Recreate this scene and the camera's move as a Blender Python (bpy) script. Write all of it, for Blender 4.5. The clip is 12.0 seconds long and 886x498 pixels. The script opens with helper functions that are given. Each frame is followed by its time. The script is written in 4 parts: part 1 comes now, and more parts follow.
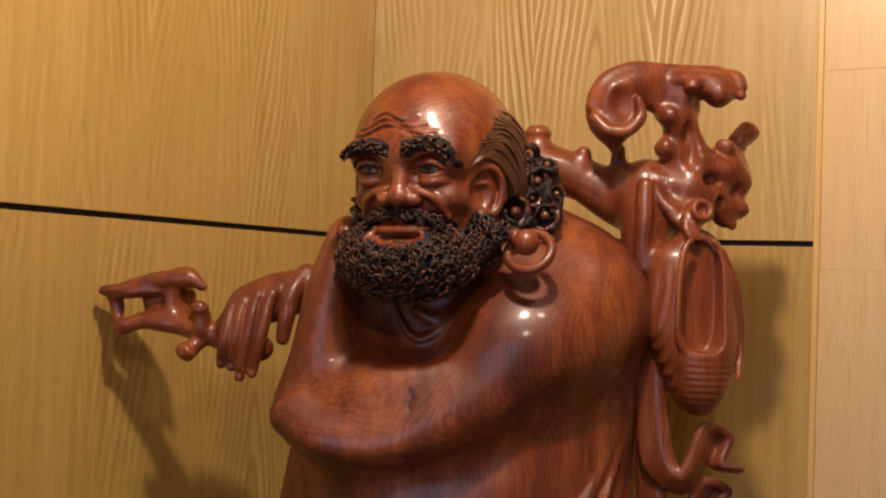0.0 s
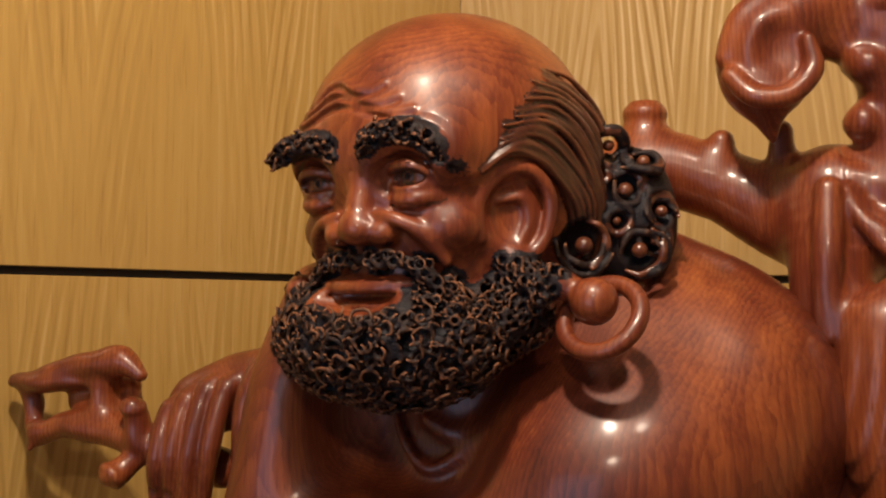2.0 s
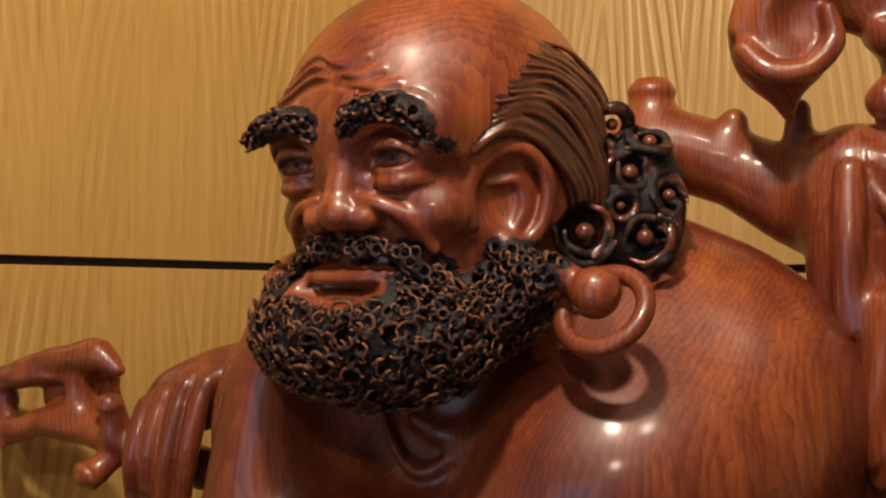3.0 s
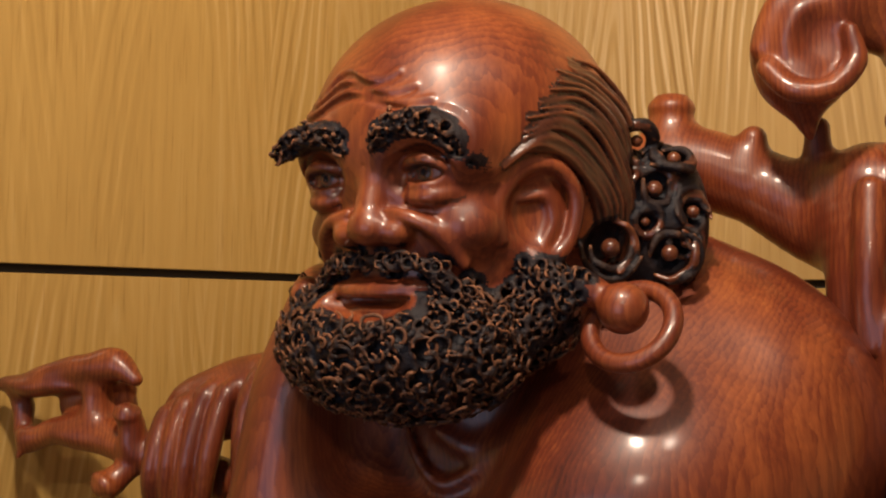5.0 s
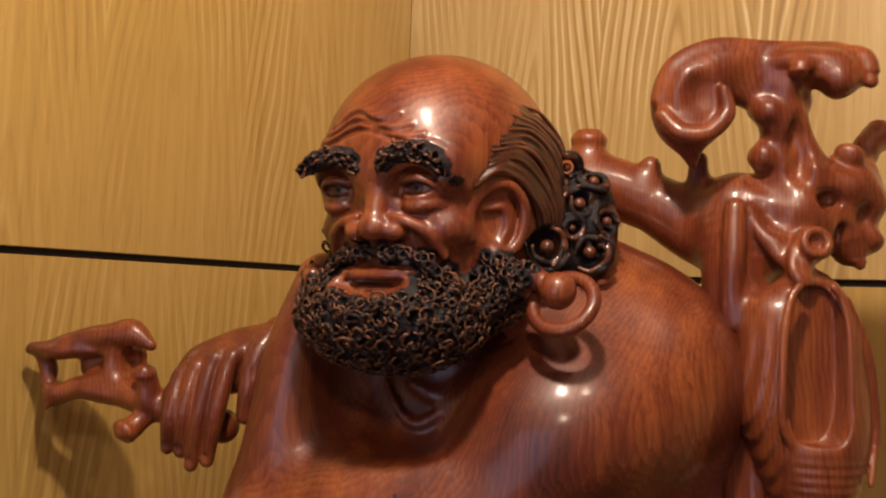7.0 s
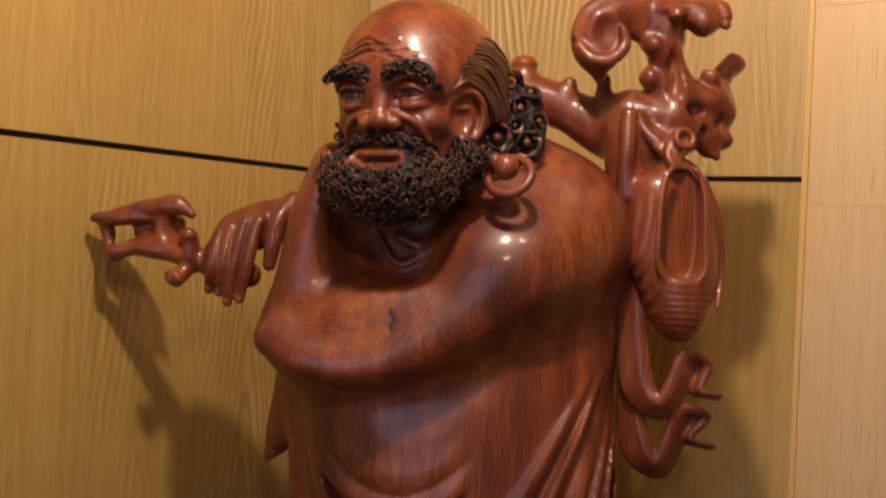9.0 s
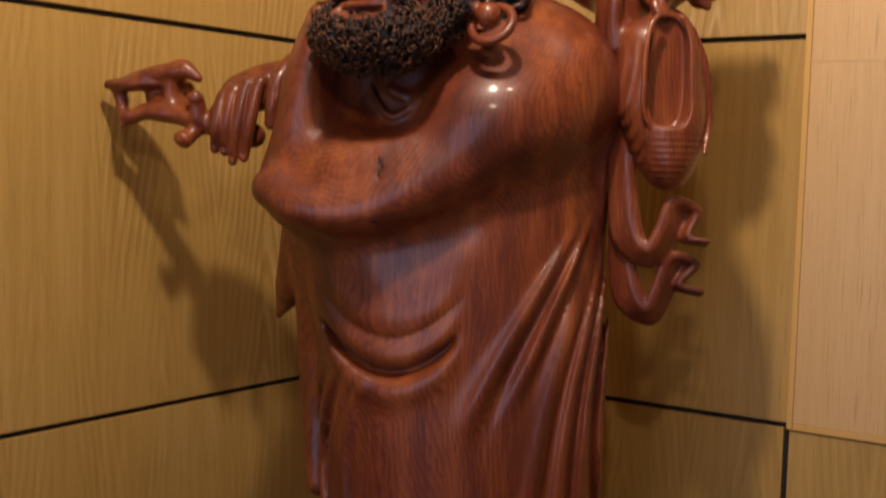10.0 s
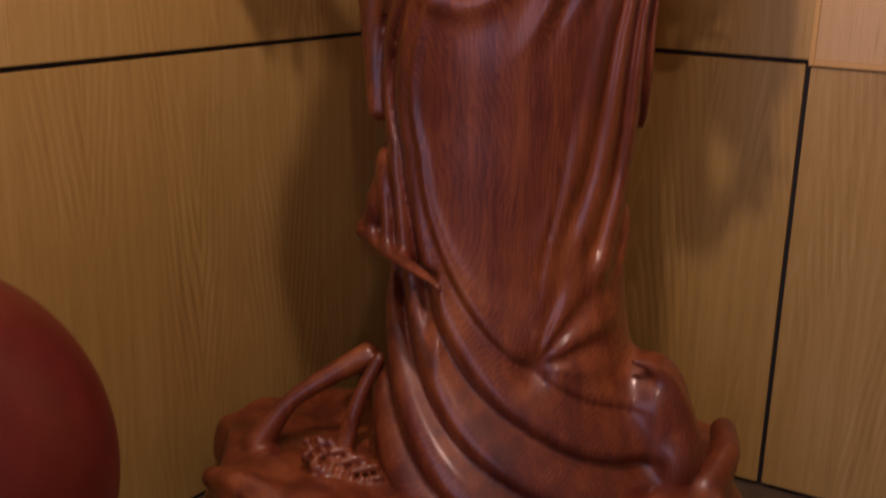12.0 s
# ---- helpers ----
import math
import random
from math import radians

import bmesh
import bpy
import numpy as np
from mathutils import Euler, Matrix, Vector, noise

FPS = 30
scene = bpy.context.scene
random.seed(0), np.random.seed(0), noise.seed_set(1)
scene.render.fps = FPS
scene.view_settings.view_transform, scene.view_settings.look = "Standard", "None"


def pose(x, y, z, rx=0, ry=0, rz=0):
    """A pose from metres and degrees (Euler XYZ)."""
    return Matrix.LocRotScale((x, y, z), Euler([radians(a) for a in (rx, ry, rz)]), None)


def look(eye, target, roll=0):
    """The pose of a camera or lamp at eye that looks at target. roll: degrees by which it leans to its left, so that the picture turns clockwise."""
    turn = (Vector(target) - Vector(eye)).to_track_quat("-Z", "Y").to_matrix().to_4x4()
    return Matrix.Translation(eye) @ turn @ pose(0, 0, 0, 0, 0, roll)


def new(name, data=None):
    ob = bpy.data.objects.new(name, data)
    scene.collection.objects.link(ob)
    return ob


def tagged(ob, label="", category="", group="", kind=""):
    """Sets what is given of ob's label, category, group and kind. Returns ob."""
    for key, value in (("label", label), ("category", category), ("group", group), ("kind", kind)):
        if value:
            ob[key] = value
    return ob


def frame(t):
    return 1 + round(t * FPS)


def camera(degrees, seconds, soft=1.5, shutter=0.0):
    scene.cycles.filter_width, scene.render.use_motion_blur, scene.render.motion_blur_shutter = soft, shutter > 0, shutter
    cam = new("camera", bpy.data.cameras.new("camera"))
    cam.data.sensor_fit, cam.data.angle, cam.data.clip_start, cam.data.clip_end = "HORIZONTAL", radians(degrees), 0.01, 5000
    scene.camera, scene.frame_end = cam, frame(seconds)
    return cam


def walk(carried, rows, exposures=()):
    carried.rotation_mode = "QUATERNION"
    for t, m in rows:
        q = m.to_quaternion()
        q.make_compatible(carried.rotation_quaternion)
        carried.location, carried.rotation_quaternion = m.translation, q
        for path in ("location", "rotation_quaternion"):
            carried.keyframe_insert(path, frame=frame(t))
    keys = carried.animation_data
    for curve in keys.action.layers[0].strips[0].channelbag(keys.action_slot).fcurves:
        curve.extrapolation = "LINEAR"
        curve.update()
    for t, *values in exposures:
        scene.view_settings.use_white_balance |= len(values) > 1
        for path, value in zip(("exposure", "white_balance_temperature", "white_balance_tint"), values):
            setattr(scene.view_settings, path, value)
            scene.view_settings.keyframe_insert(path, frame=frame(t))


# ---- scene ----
# ---- camera and walk ----
cam = camera(44.13, 12.0, soft=2.2, shutter=0.5)
# seconds, x, y, z, yaw, pitch, roll
ROWS = [
    (0.0, 0.000, 0.000, 1.636, -0.00, 1.71, -2.02),
    (0.5, 0.027, 0.169, 1.639, 0.59, 1.79, -1.87),
    (1.0, 0.127, 0.444, 1.652, 3.75, 1.49, -1.74),
    (1.5, 0.184, 0.636, 1.676, 9.00, 2.02, -0.82),
    (2.0, 0.179, 0.702, 1.693, 11.83, 2.95, -0.41),
    (2.5, 0.177, 0.761, 1.691, 12.49, 2.34, -0.44),
    (3.0, 0.180, 0.773, 1.695, 12.31, 2.38, -0.42),
    (3.5, 0.168, 0.768, 1.699, 12.23, 2.79, -0.56),
    (5.5, 0.153, 0.752, 1.697, 11.32, 2.91, -1.26),
    (6.0, 0.166, 0.704, 1.692, 10.17, 3.03, -1.50),
    (6.5, 0.152, 0.593, 1.689, 8.33, 2.94, -1.75),
    (8.5, 0.020, 0.081, 1.613, 0.49, 1.64, -2.46),
    (9.0, 0.055, -0.018, 1.581, 0.88, -0.27, -2.43),
    (9.5, 0.126, -0.072, 1.538, 3.17, -2.18, -2.78),
    (10.0, 0.192, -0.072, 1.476, 4.71, -4.52, -1.47),
    (10.5, 0.195, -0.094, 1.415, 5.06, -6.38, -1.64),
    (11.0, 0.202, -0.121, 1.343, 6.50, -9.33, -0.86),
    (11.5, 0.105, -0.169, 1.276, 3.89, -13.18, -1.28),
    (12.0, -0.022, -0.229, 1.230, 1.11, -16.36, -1.48),
]
EXPOSURES = [(0.0, 0.08, 6350, 11), (9.0, 0.08, 6350, 12), (10.5, 0.10, 6350, 19), (11.3, 0.16, 6350, 36), (12.0, 0.0, 6400, 36)]
walk(cam, [(t, pose(x, y, z, 90 + pitch, roll, yaw)) for t, x, y, z, yaw, pitch, roll in ROWS], EXPOSURES)

# ---- light ----
world = bpy.data.worlds.new("world")
scene.world = world
world.use_nodes = True
world.node_tree.nodes["Background"].inputs["Color"].default_value = (0.9, 0.8, 0.65, 1)
world.node_tree.nodes["Background"].inputs["Strength"].default_value = 0.02


def spot(name, eye, target, watts, colour, size, angle):
    """A ceiling downlight."""
    data = bpy.data.lights.new(name, "SPOT")
    data.energy, data.color, data.shadow_soft_size = watts, colour, size
    data.spot_size, data.spot_blend = radians(angle), 0.6
    lamp = new(name, data)
    lamp.matrix_world = look(eye, target)
    return lamp


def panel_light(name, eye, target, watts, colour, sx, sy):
    """The light of an unseen window, as an area lamp; no wall has its opening."""
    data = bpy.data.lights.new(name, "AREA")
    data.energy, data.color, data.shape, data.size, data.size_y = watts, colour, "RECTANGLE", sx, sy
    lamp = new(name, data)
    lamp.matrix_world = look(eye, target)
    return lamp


WARM = (1.0, 0.79, 0.59)
LAMP_A, LAMP_B, LAMP_FILL = (0.02, 0.86, 2.76), (0.48, 0.86, 2.76), (0.10, -0.75, 2.76)
spot("downlight_beam", LAMP_A, (0.0, 1.9, 1.0), 79, WARM, 0.05, 152)
spot("downlight_beam", LAMP_B, (0.3, 1.9, 1.0), 13, WARM, 0.045, 152)
# unseen fill added behind the view to lift the face and chest
spot("downlight_beam", LAMP_FILL, (0.1, 1.7, 1.0), 38, WARM, 0.05, 152)
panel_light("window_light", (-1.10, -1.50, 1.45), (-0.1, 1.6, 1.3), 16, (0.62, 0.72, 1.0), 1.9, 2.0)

# ---- materials ----
def material(name):
    m = bpy.data.materials.new(name)
    m.use_nodes = True
    t = m.node_tree
    return m, t, t.nodes["Principled BSDF"]


def node(t, kind, **sets):
    n = t.nodes.new(kind)
    for k, v in sets.items():
        n.inputs[k.replace("_", " ")].default_value = v
    return n


def math_node(t, op, a, b=None, c=None):
    n = t.nodes.new("ShaderNodeMath")
    n.operation = op
    for i, v in enumerate((a, b, c)):
        if v is None:
            continue
        if isinstance(v, (int, float)):
            n.inputs[i].default_value = v
        else:
            t.links.new(v, n.inputs[i])
    return n.outputs[0]


def ramp(t, value, *stops):
    n = t.nodes.new("ShaderNodeValToRGB")
    while len(n.color_ramp.elements) < len(stops):
        n.color_ramp.elements.new(0.5)
    for el, (at, colour) in zip(n.color_ramp.elements, stops):
        el.position, el.color = at, (*colour, 1)
    t.links.new(value, n.inputs["Fac"])
    return n.outputs["Color"]


def mix(t, kind, fac, a, b):
    n = t.nodes.new("ShaderNodeMix")
    n.data_type, n.blend_type = "RGBA", kind
    for socket, v in ((n.inputs["Factor"], fac), (n.inputs[6], a), (n.inputs[7], b)):
        if isinstance(v, (int, float)):
            socket.default_value = v
        elif isinstance(v, tuple):
            socket.default_value = (*v, 1)
        else:
            t.links.new(v, socket)
    return n.outputs[2]


def mapped(t, scale=(1, 1, 1), turn=(0, 0, 0), shift=None):
    co = t.nodes.new("ShaderNodeTexCoord")
    mp = t.nodes.new("ShaderNodeMapping")
    mp.inputs["Scale"].default_value, mp.inputs["Rotation"].default_value = scale, turn
    t.links.new(co.outputs["Object"], mp.inputs["Vector"])
    if shift is not None:
        t.links.new(shift, mp.inputs["Location"])
    return mp.outputs["Vector"]


def noise_of(t, vector, scale, detail=4.0, rough=0.55, distortion=0.0):
    n = node(t, "ShaderNodeTexNoise", Scale=scale, Detail=detail, Roughness=rough, Distortion=distortion)
    t.links.new(vector, n.inputs["Vector"])
    return n.outputs["Fac"]


def bump(t, bsdf, height, strength, distance):
    n = node(t, "ShaderNodeBump", Strength=strength, Distance=distance)
    t.links.new(height, n.inputs["Height"])
    t.links.new(n.outputs["Normal"], bsdf.inputs["Normal"])


def veneer(name, light, dark, pale, along="z", arch=1.0, rough=0.32):
    """Sliced ash veneer: long fine streaks and tall pointed arches of grain, lacquered."""
    m, t, bsdf = material(name)
    if along == "z":
        v = mapped(t)
    else:
        v = mapped(t, turn=(0, radians(90), 0))
    sep = t.nodes.new("ShaderNodeSeparateXYZ")
    t.links.new(v, sep.inputs[0])
    info = t.nodes.new("ShaderNodeObjectInfo")
    x = math_node(t, "ADD", sep.outputs["X"], math_node(t, "MULTIPLY", info.outputs["Random"], 0.13))
    z = math_node(t, "ADD", sep.outputs["Z"], math_node(t, "MULTIPLY", info.outputs["Random"], 3.1))
    streak = mapped(t, (60, 60, 1.6))
    wob = noise_of(t, mapped(t, (5, 5, 1.2)), 1.0, 2.0)
    # flitches side by side, each with a centre line that the arches climb
    xw = math_node(t, "ADD", x, math_node(t, "MULTIPLY", math_node(t, "SUBTRACT", wob, 0.5), 0.06))
    cell = math_node(t, "SUBTRACT", math_node(t, "FRACT", math_node(t, "DIVIDE", xw, 0.27)), 0.5)
    flitch = math_node(t, "FLOOR", math_node(t, "DIVIDE", xw, 0.27))
    luck = math_node(t, "FRACT", math_node(t, "MULTIPLY", math_node(t, "SINE", math_node(t, "MULTIPLY", flitch, 12.99)), 437.5))
    z = math_node(t, "ADD", z, math_node(t, "MULTIPLY", luck, 1.7))
    par = math_node(t, "MULTIPLY", math_node(t, "ABSOLUTE", cell), 2.3)
    par = math_node(t, "SQRT", math_node(t, "ADD", math_node(t, "MULTIPLY", par, par), 0.012))
    field = math_node(t, "ADD", math_node(t, "MULTIPLY", z, 0.95), par)
    field = math_node(t, "ADD", field, math_node(t, "MULTIPLY", noise_of(t, mapped(t, (14, 14, 3)), 1.0, 3.0), 0.09))
    wave = math_node(t, "SINE", math_node(t, "MULTIPLY", field, 44.0))
    wave = math_node(t, "ADD", wave, math_node(t, "MULTIPLY", math_node(t, "SINE", math_node(t, "MULTIPLY", field, 97.0)), 0.5))
    spare = noise_of(t, mapped(t, (4.5, 4.5, 1.1)), 1.0, 2.0)
    mask = t.nodes.new("ShaderNodeMapRange")
    mask.inputs["From Min"].default_value, mask.inputs["From Max"].default_value = 0.47, 0.66
    t.links.new(spare, mask.inputs["Value"])
    rings = math_node(t, "ADD", math_node(t, "MULTIPLY", math_node(t, "MULTIPLY", wave, mask.outputs[0]), 0.5 * arch), 0.45)
    fine = noise_of(t, streak, 1.0, 6.0, 0.65)
    patch = noise_of(t, mapped(t, (2.2, 2.2, 0.7)), 1.0, 3.0)
    tone = math_node(t, "ADD", math_node(t, "MULTIPLY", fine, 0.54), math_node(t, "MULTIPLY", rings, 0.32))
    tone = math_node(t, "ADD", tone, math_node(t, "MULTIPLY", math_node(t, "SUBTRACT", patch, 0.5), 0.45))
    colour = ramp(t, tone, (0.12, pale), (0.42, light), (0.85, dark))
    pores = noise_of(t, mapped(t, (420, 420, 9)), 1.0, 2.0)
    pore = ramp(t, pores, (0.58, (1, 1, 1)), (0.74, (0.72, 0.66, 0.58)))
    t.links.new(mix(t, "MULTIPLY", 1.0, colour, pore), bsdf.inputs["Base Color"])
    r = math_node(t, "ADD", math_node(t, "MULTIPLY", patch, 0.12), rough)
    t.links.new(r, bsdf.inputs["Roughness"])
    bump(t, bsdf, math_node(t, "ADD", fine, math_node(t, "MULTIPLY", pores, -0.6)), 0.12, 0.001)
    bsdf.inputs["Coat Weight"].default_value, bsdf.inputs["Coat Roughness"].default_value = 0.25, 0.22
    return m


def rosewood(name):
    """Polished red-brown wood: growth rings round an upright trunk, cut by the carving, over fine fibres."""
    m, t, bsdf = material(name)
    v = mapped(t)
    warp = node(t, "ShaderNodeTexNoise", Scale=2.6, Detail=3.0, Roughness=0.5)
    t.links.new(mapped(t, (1, 1, 0.45)), warp.inputs["Vector"])
    off = t.nodes.new("ShaderNodeVectorMath")
    off.operation = "MULTIPLY_ADD"
    off.inputs[1].default_value = (0.16, 0.16, 0.10)
    t.links.new(warp.outputs["Color"], off.inputs[0])
    t.links.new(v, off.inputs[2])
    sep = t.nodes.new("ShaderNodeSeparateXYZ")
    t.links.new(off.outputs[0], sep.inputs[0])
    dx = math_node(t, "SUBTRACT", sep.outputs["X"], -0.05)
    dy = math_node(t, "SUBTRACT", sep.outputs["Y"], 0.22)
    rad = math_node(t, "SQRT", math_node(t, "ADD", math_node(t, "MULTIPLY", dx, dx), math_node(t, "MULTIPLY", dy, dy)))
    rad = math_node(t, "ADD", rad, math_node(t, "MULTIPLY", sep.outputs["Z"], 0.045))
    ragged = noise_of(t, mapped(t, (38, 38, 14)), 1.0, 4.0, 0.6)
    rad = math_node(t, "ADD", rad, math_node(t, "MULTIPLY", ragged, 0.014))
    saw = math_node(t, "FRACT", math_node(t, "MULTIPLY", rad, 210.0))
    ringn = math_node(t, "MULTIPLY", math_node(t, "POWER", saw, 1.6), noise_of(t, mapped(t, (7, 7, 3)), 1.0, 2.0))
    broad = math_node(t, "SINE", math_node(t, "MULTIPLY", rad, 150.0))
    fibre = noise_of(t, mapped(t, (300, 300, 16)), 1.0, 4.0, 0.6)
    blotch = noise_of(t, mapped(t, (5, 5, 2.2)), 1.0, 3.0)
    vein = noise_of(t, mapped(t, (26, 26, 2.2)), 1.0, 3.0, 0.6)
    tone = math_node(t, "ADD", math_node(t, "MULTIPLY", ringn, 0.15), math_node(t, "MULTIPLY", fibre, 0.22))
    tone = math_node(t, "ADD", tone, math_node(t, "MULTIPLY", broad, 0.012))
    tone = math_node(t, "ADD", tone, math_node(t, "MULTIPLY", vein, 0.34))
    tone = math_node(t, "ADD", tone, math_node(t, "MULTIPLY", blotch, 0.46))
    colour = ramp(t, tone, (0.30, (0.42, 0.145, 0.036)), (0.45, (0.26, 0.066, 0.017)), (0.57, (0.135, 0.025, 0.008)), (0.74, (0.04, 0.007, 0.004)))
    t.links.new(colour, bsdf.inputs["Base Color"])
    t.links.new(math_node(t, "ADD", math_node(t, "MULTIPLY", blotch, 0.16), 0.36), bsdf.inputs["Roughness"])
    bsdf.inputs["Coat Weight"].default_value, bsdf.inputs["Coat Roughness"].default_value = 0.42, 0.16
    bump(t, bsdf, tone, 0.10, 0.001)
    return m


def stained_hair(name):
    """Carved curls stained blue-black, rubbed back to the red wood on the ridges; pits and ridges also carry painted
    shade and sheen.
    """
    m, t, bsdf = material(name)
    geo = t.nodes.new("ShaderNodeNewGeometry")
    mottle = noise_of(t, mapped(t, (60, 60, 60)), 1.0, 3.0)
    edge = math_node(t, "ADD", geo.outputs["Pointiness"], math_node(t, "MULTIPLY", math_node(t, "SUBTRACT", mottle, 0.5), 0.05))
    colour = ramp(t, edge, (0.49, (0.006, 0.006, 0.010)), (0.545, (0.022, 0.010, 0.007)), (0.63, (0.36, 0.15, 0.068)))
    t.links.new(colour, bsdf.inputs["Base Color"])
    bsdf.inputs["Roughness"].default_value = 0.5
    bsdf.inputs["Specular IOR Level"].default_value = 0.28
    bump(t, bsdf, noise_of(t, mapped(t, (420, 420, 420)), 1.0, 3.0, 0.7), 0.7, 0.0016)
    return m


def combed_hair(name):
    """Red wood, with the shade in the grooves between carved strands put into its colour."""
    m, t, bsdf = material(name)
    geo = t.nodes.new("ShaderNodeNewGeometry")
    mottle = noise_of(t, mapped(t, (40, 40, 40)), 1.0, 3.0)
    edge = math_node(t, "ADD", geo.outputs["Pointiness"], math_node(t, "MULTIPLY", math_node(t, "SUBTRACT", mottle, 0.5), 0.10))
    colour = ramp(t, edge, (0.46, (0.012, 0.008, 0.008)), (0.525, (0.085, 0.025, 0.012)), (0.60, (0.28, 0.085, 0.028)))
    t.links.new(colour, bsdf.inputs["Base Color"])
    bsdf.inputs["Roughness"].default_value = 0.3
    bsdf.inputs["Coat Weight"].default_value, bsdf.inputs["Coat Roughness"].default_value = 0.4, 0.18
    return m


def plain(name, colour, rough=0.6, metal=0.0, vary=0.2, scale=8.0):
    m, t, bsdf = material(name)
    n = noise_of(t, mapped(t), scale, 5.0)
    low, high = tuple(c * (1 - vary) for c in colour), tuple(min(1, c * (1 + vary)) for c in colour)
    t.links.new(ramp(t, n, (0.3, low), (0.7, high)), bsdf.inputs["Base Color"])
    t.links.new(math_node(t, "ADD", math_node(t, "MULTIPLY", n, 0.15), rough), bsdf.inputs["Roughness"])
    bsdf.inputs["Metallic"].default_value = metal
    bump(t, bsdf, noise_of(t, mapped(t), scale * 12, 3.0), 0.15, 0.002)
    return m


PANEL = veneer("ash_veneer", (0.47, 0.30, 0.084), (0.28, 0.158, 0.036), (0.61, 0.435, 0.18), arch=0.75)
# stronger figure; its paler tone puts the lamp's gloss into the colour
FIGURED_LIT = veneer("figured_lit_veneer", (0.50, 0.335, 0.125), (0.33, 0.20, 0.065), (0.68, 0.52, 0.28), arch=1.7)
PALE = veneer("pale_veneer", (0.66, 0.44, 0.20), (0.57, 0.36, 0.14), (0.72, 0.51, 0.26), along="x", arch=0.15, rough=0.4)
LIPPING = veneer("edge_lipping", (0.68, 0.42, 0.13), (0.58, 0.33, 0.09), (0.72, 0.46, 0.16), arch=0.1)
WOOD = rosewood("polished_rosewood")
HAIR = stained_hair("stained_hair")
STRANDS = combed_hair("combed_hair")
GROOVE = plain("black_groove", (0.012, 0.010, 0.009), 0.7)
PLASTER = plain("plaster", (0.62, 0.52, 0.40), 0.8, vary=0.05)
FLOORING = plain("dark_stone_floor", (0.10, 0.075, 0.05), 0.35, vary=0.35)
LACQUER = plain("red_lacquer", (0.11, 0.012, 0.008), 0.28, vary=0.15, scale=20)

# ---- structure ----
def part(name, bm, mat, parent=None, label="", smooth=False):
    """Links a bmesh as one mesh object, under a thing where one is given."""
    me = bpy.data.meshes.new(name)
    bm.to_mesh(me)
    bm.free()
    me.materials.append(mat)
    if smooth:
        me.polygons.foreach_set("use_smooth", [True] * len(me.polygons))
    ob = new(name, me)
    ob.parent = parent
    if label:
        ob["label"] = label
    return ob


def box(lo, hi, bevel=0.0, bm=None):
    bm = bm or bmesh.new()
    m = Matrix.Translation([(a + b) / 2 for a, b in zip(lo, hi)]) @ Matrix.Diagonal([b - a for a, b in zip(lo, hi)] + [1])
    made = bmesh.ops.create_cube(bm, size=1, matrix=m)["verts"]
    if bevel:
        edges = {e for v in made for e in v.link_edges}
        bmesh.ops.bevel(bm, geom=list(edges), offset=bevel, segments=2, affect="EDGES", profile=0.5)
    return bm


CORNER, LEFT_TURN, RIGHT_TURN = Vector((-0.181, 2.553, 0)), 237.6, -28.5
GROOVE_LOW, GROOVE_HIGH, GAP, EDGE, CEILING = 0.982, 1.732, 0.011, 1.003, 2.8
LEFT_LENGTH, RIGHT_LENGTH = 4.2, 3.2


def panelled_wall(name, turn, length, side):
    """The bearing wall behind the veneer panels; side tells on which side of its local x axis the room lies."""
    y0, y1 = sorted((-side * 0.012, -side * 0.14))
    wall = part(name, box((-0.14, y0, 0), (length + 0.14, y1, CEILING)), GROOVE)
    wall.matrix_world = Matrix.Translation(CORNER) @ pose(0, 0, 0, 0, 0, turn)
    return wall


def veneer_panel(wall, side, x0, x1, z0, z1, mat=PANEL, name="veneer_panel", proud=0.0, label=""):
    """One veneered board, its face in the wall's plane; modelled round its lower corner."""
    y0, y1 = sorted((-side * 0.0115, side * proud))
    ob = part(name, box((0, y0, 0), (x1 - x0, y1, z1 - z0), min(0.0012, proud * 0.1 + 0.0003) if proud else 0.0012), mat, wall, label)
    ob.location = (x0, 0, z0)
    return ob


wall_left = tagged(panelled_wall("wall_left", LEFT_TURN, LEFT_LENGTH, 1), "golden ash-veneer panelled wall with black shadow grooves", "wall", kind="structure")
wall_right = tagged(panelled_wall("wall_right", RIGHT_TURN, RIGHT_LENGTH, -1), "golden ash-veneer panelled wall with pale boards beside it", "wall", kind="structure")
g = GAP / 2
LEVELS = ((0.012, GROOVE_LOW - g), (GROOVE_LOW + g, GROOVE_HIGH - g), (GROOVE_HIGH + g, 2.482 - g), (2.482 + g, CEILING))
for x0, x1 in ((0.0, 1.42), (1.42 + GAP, 2.84), (2.84 + GAP, LEFT_LENGTH)):
    for z0, z1 in LEVELS:
        veneer_panel(wall_left, 1, x0, x1, z0, z1)
for z0, z1 in LEVELS:
    veneer_panel(wall_right, -1, 0.0, EDGE - (g if z0 < GROOVE_LOW else 0.0), z0, z1, FIGURED_LIT if z0 > GROOVE_HIGH else PANEL)
for x0, x1 in ((EDGE + g, 2.1), (2.1 + GAP, RIGHT_LENGTH)):
    veneer_panel(wall_right, -1, x0, x1, 0.012, 0.973)
# pale boards beside and above, with a lipping along their free edges
for z0, z1 in ((0.9885, 1.683), (1.6832, 2.061), (2.0612, CEILING)):
    veneer_panel(wall_right, -1, EDGE + 0.012, RIGHT_LENGTH, z0, z1, PALE, "pale_board", 0.003, "pale board with level grain")
veneer_panel(wall_right, -1, EDGE + 0.0005, EDGE + 0.0115, 0.976, CEILING, LIPPING, "lipping", 0.005, "yellow edge strip")
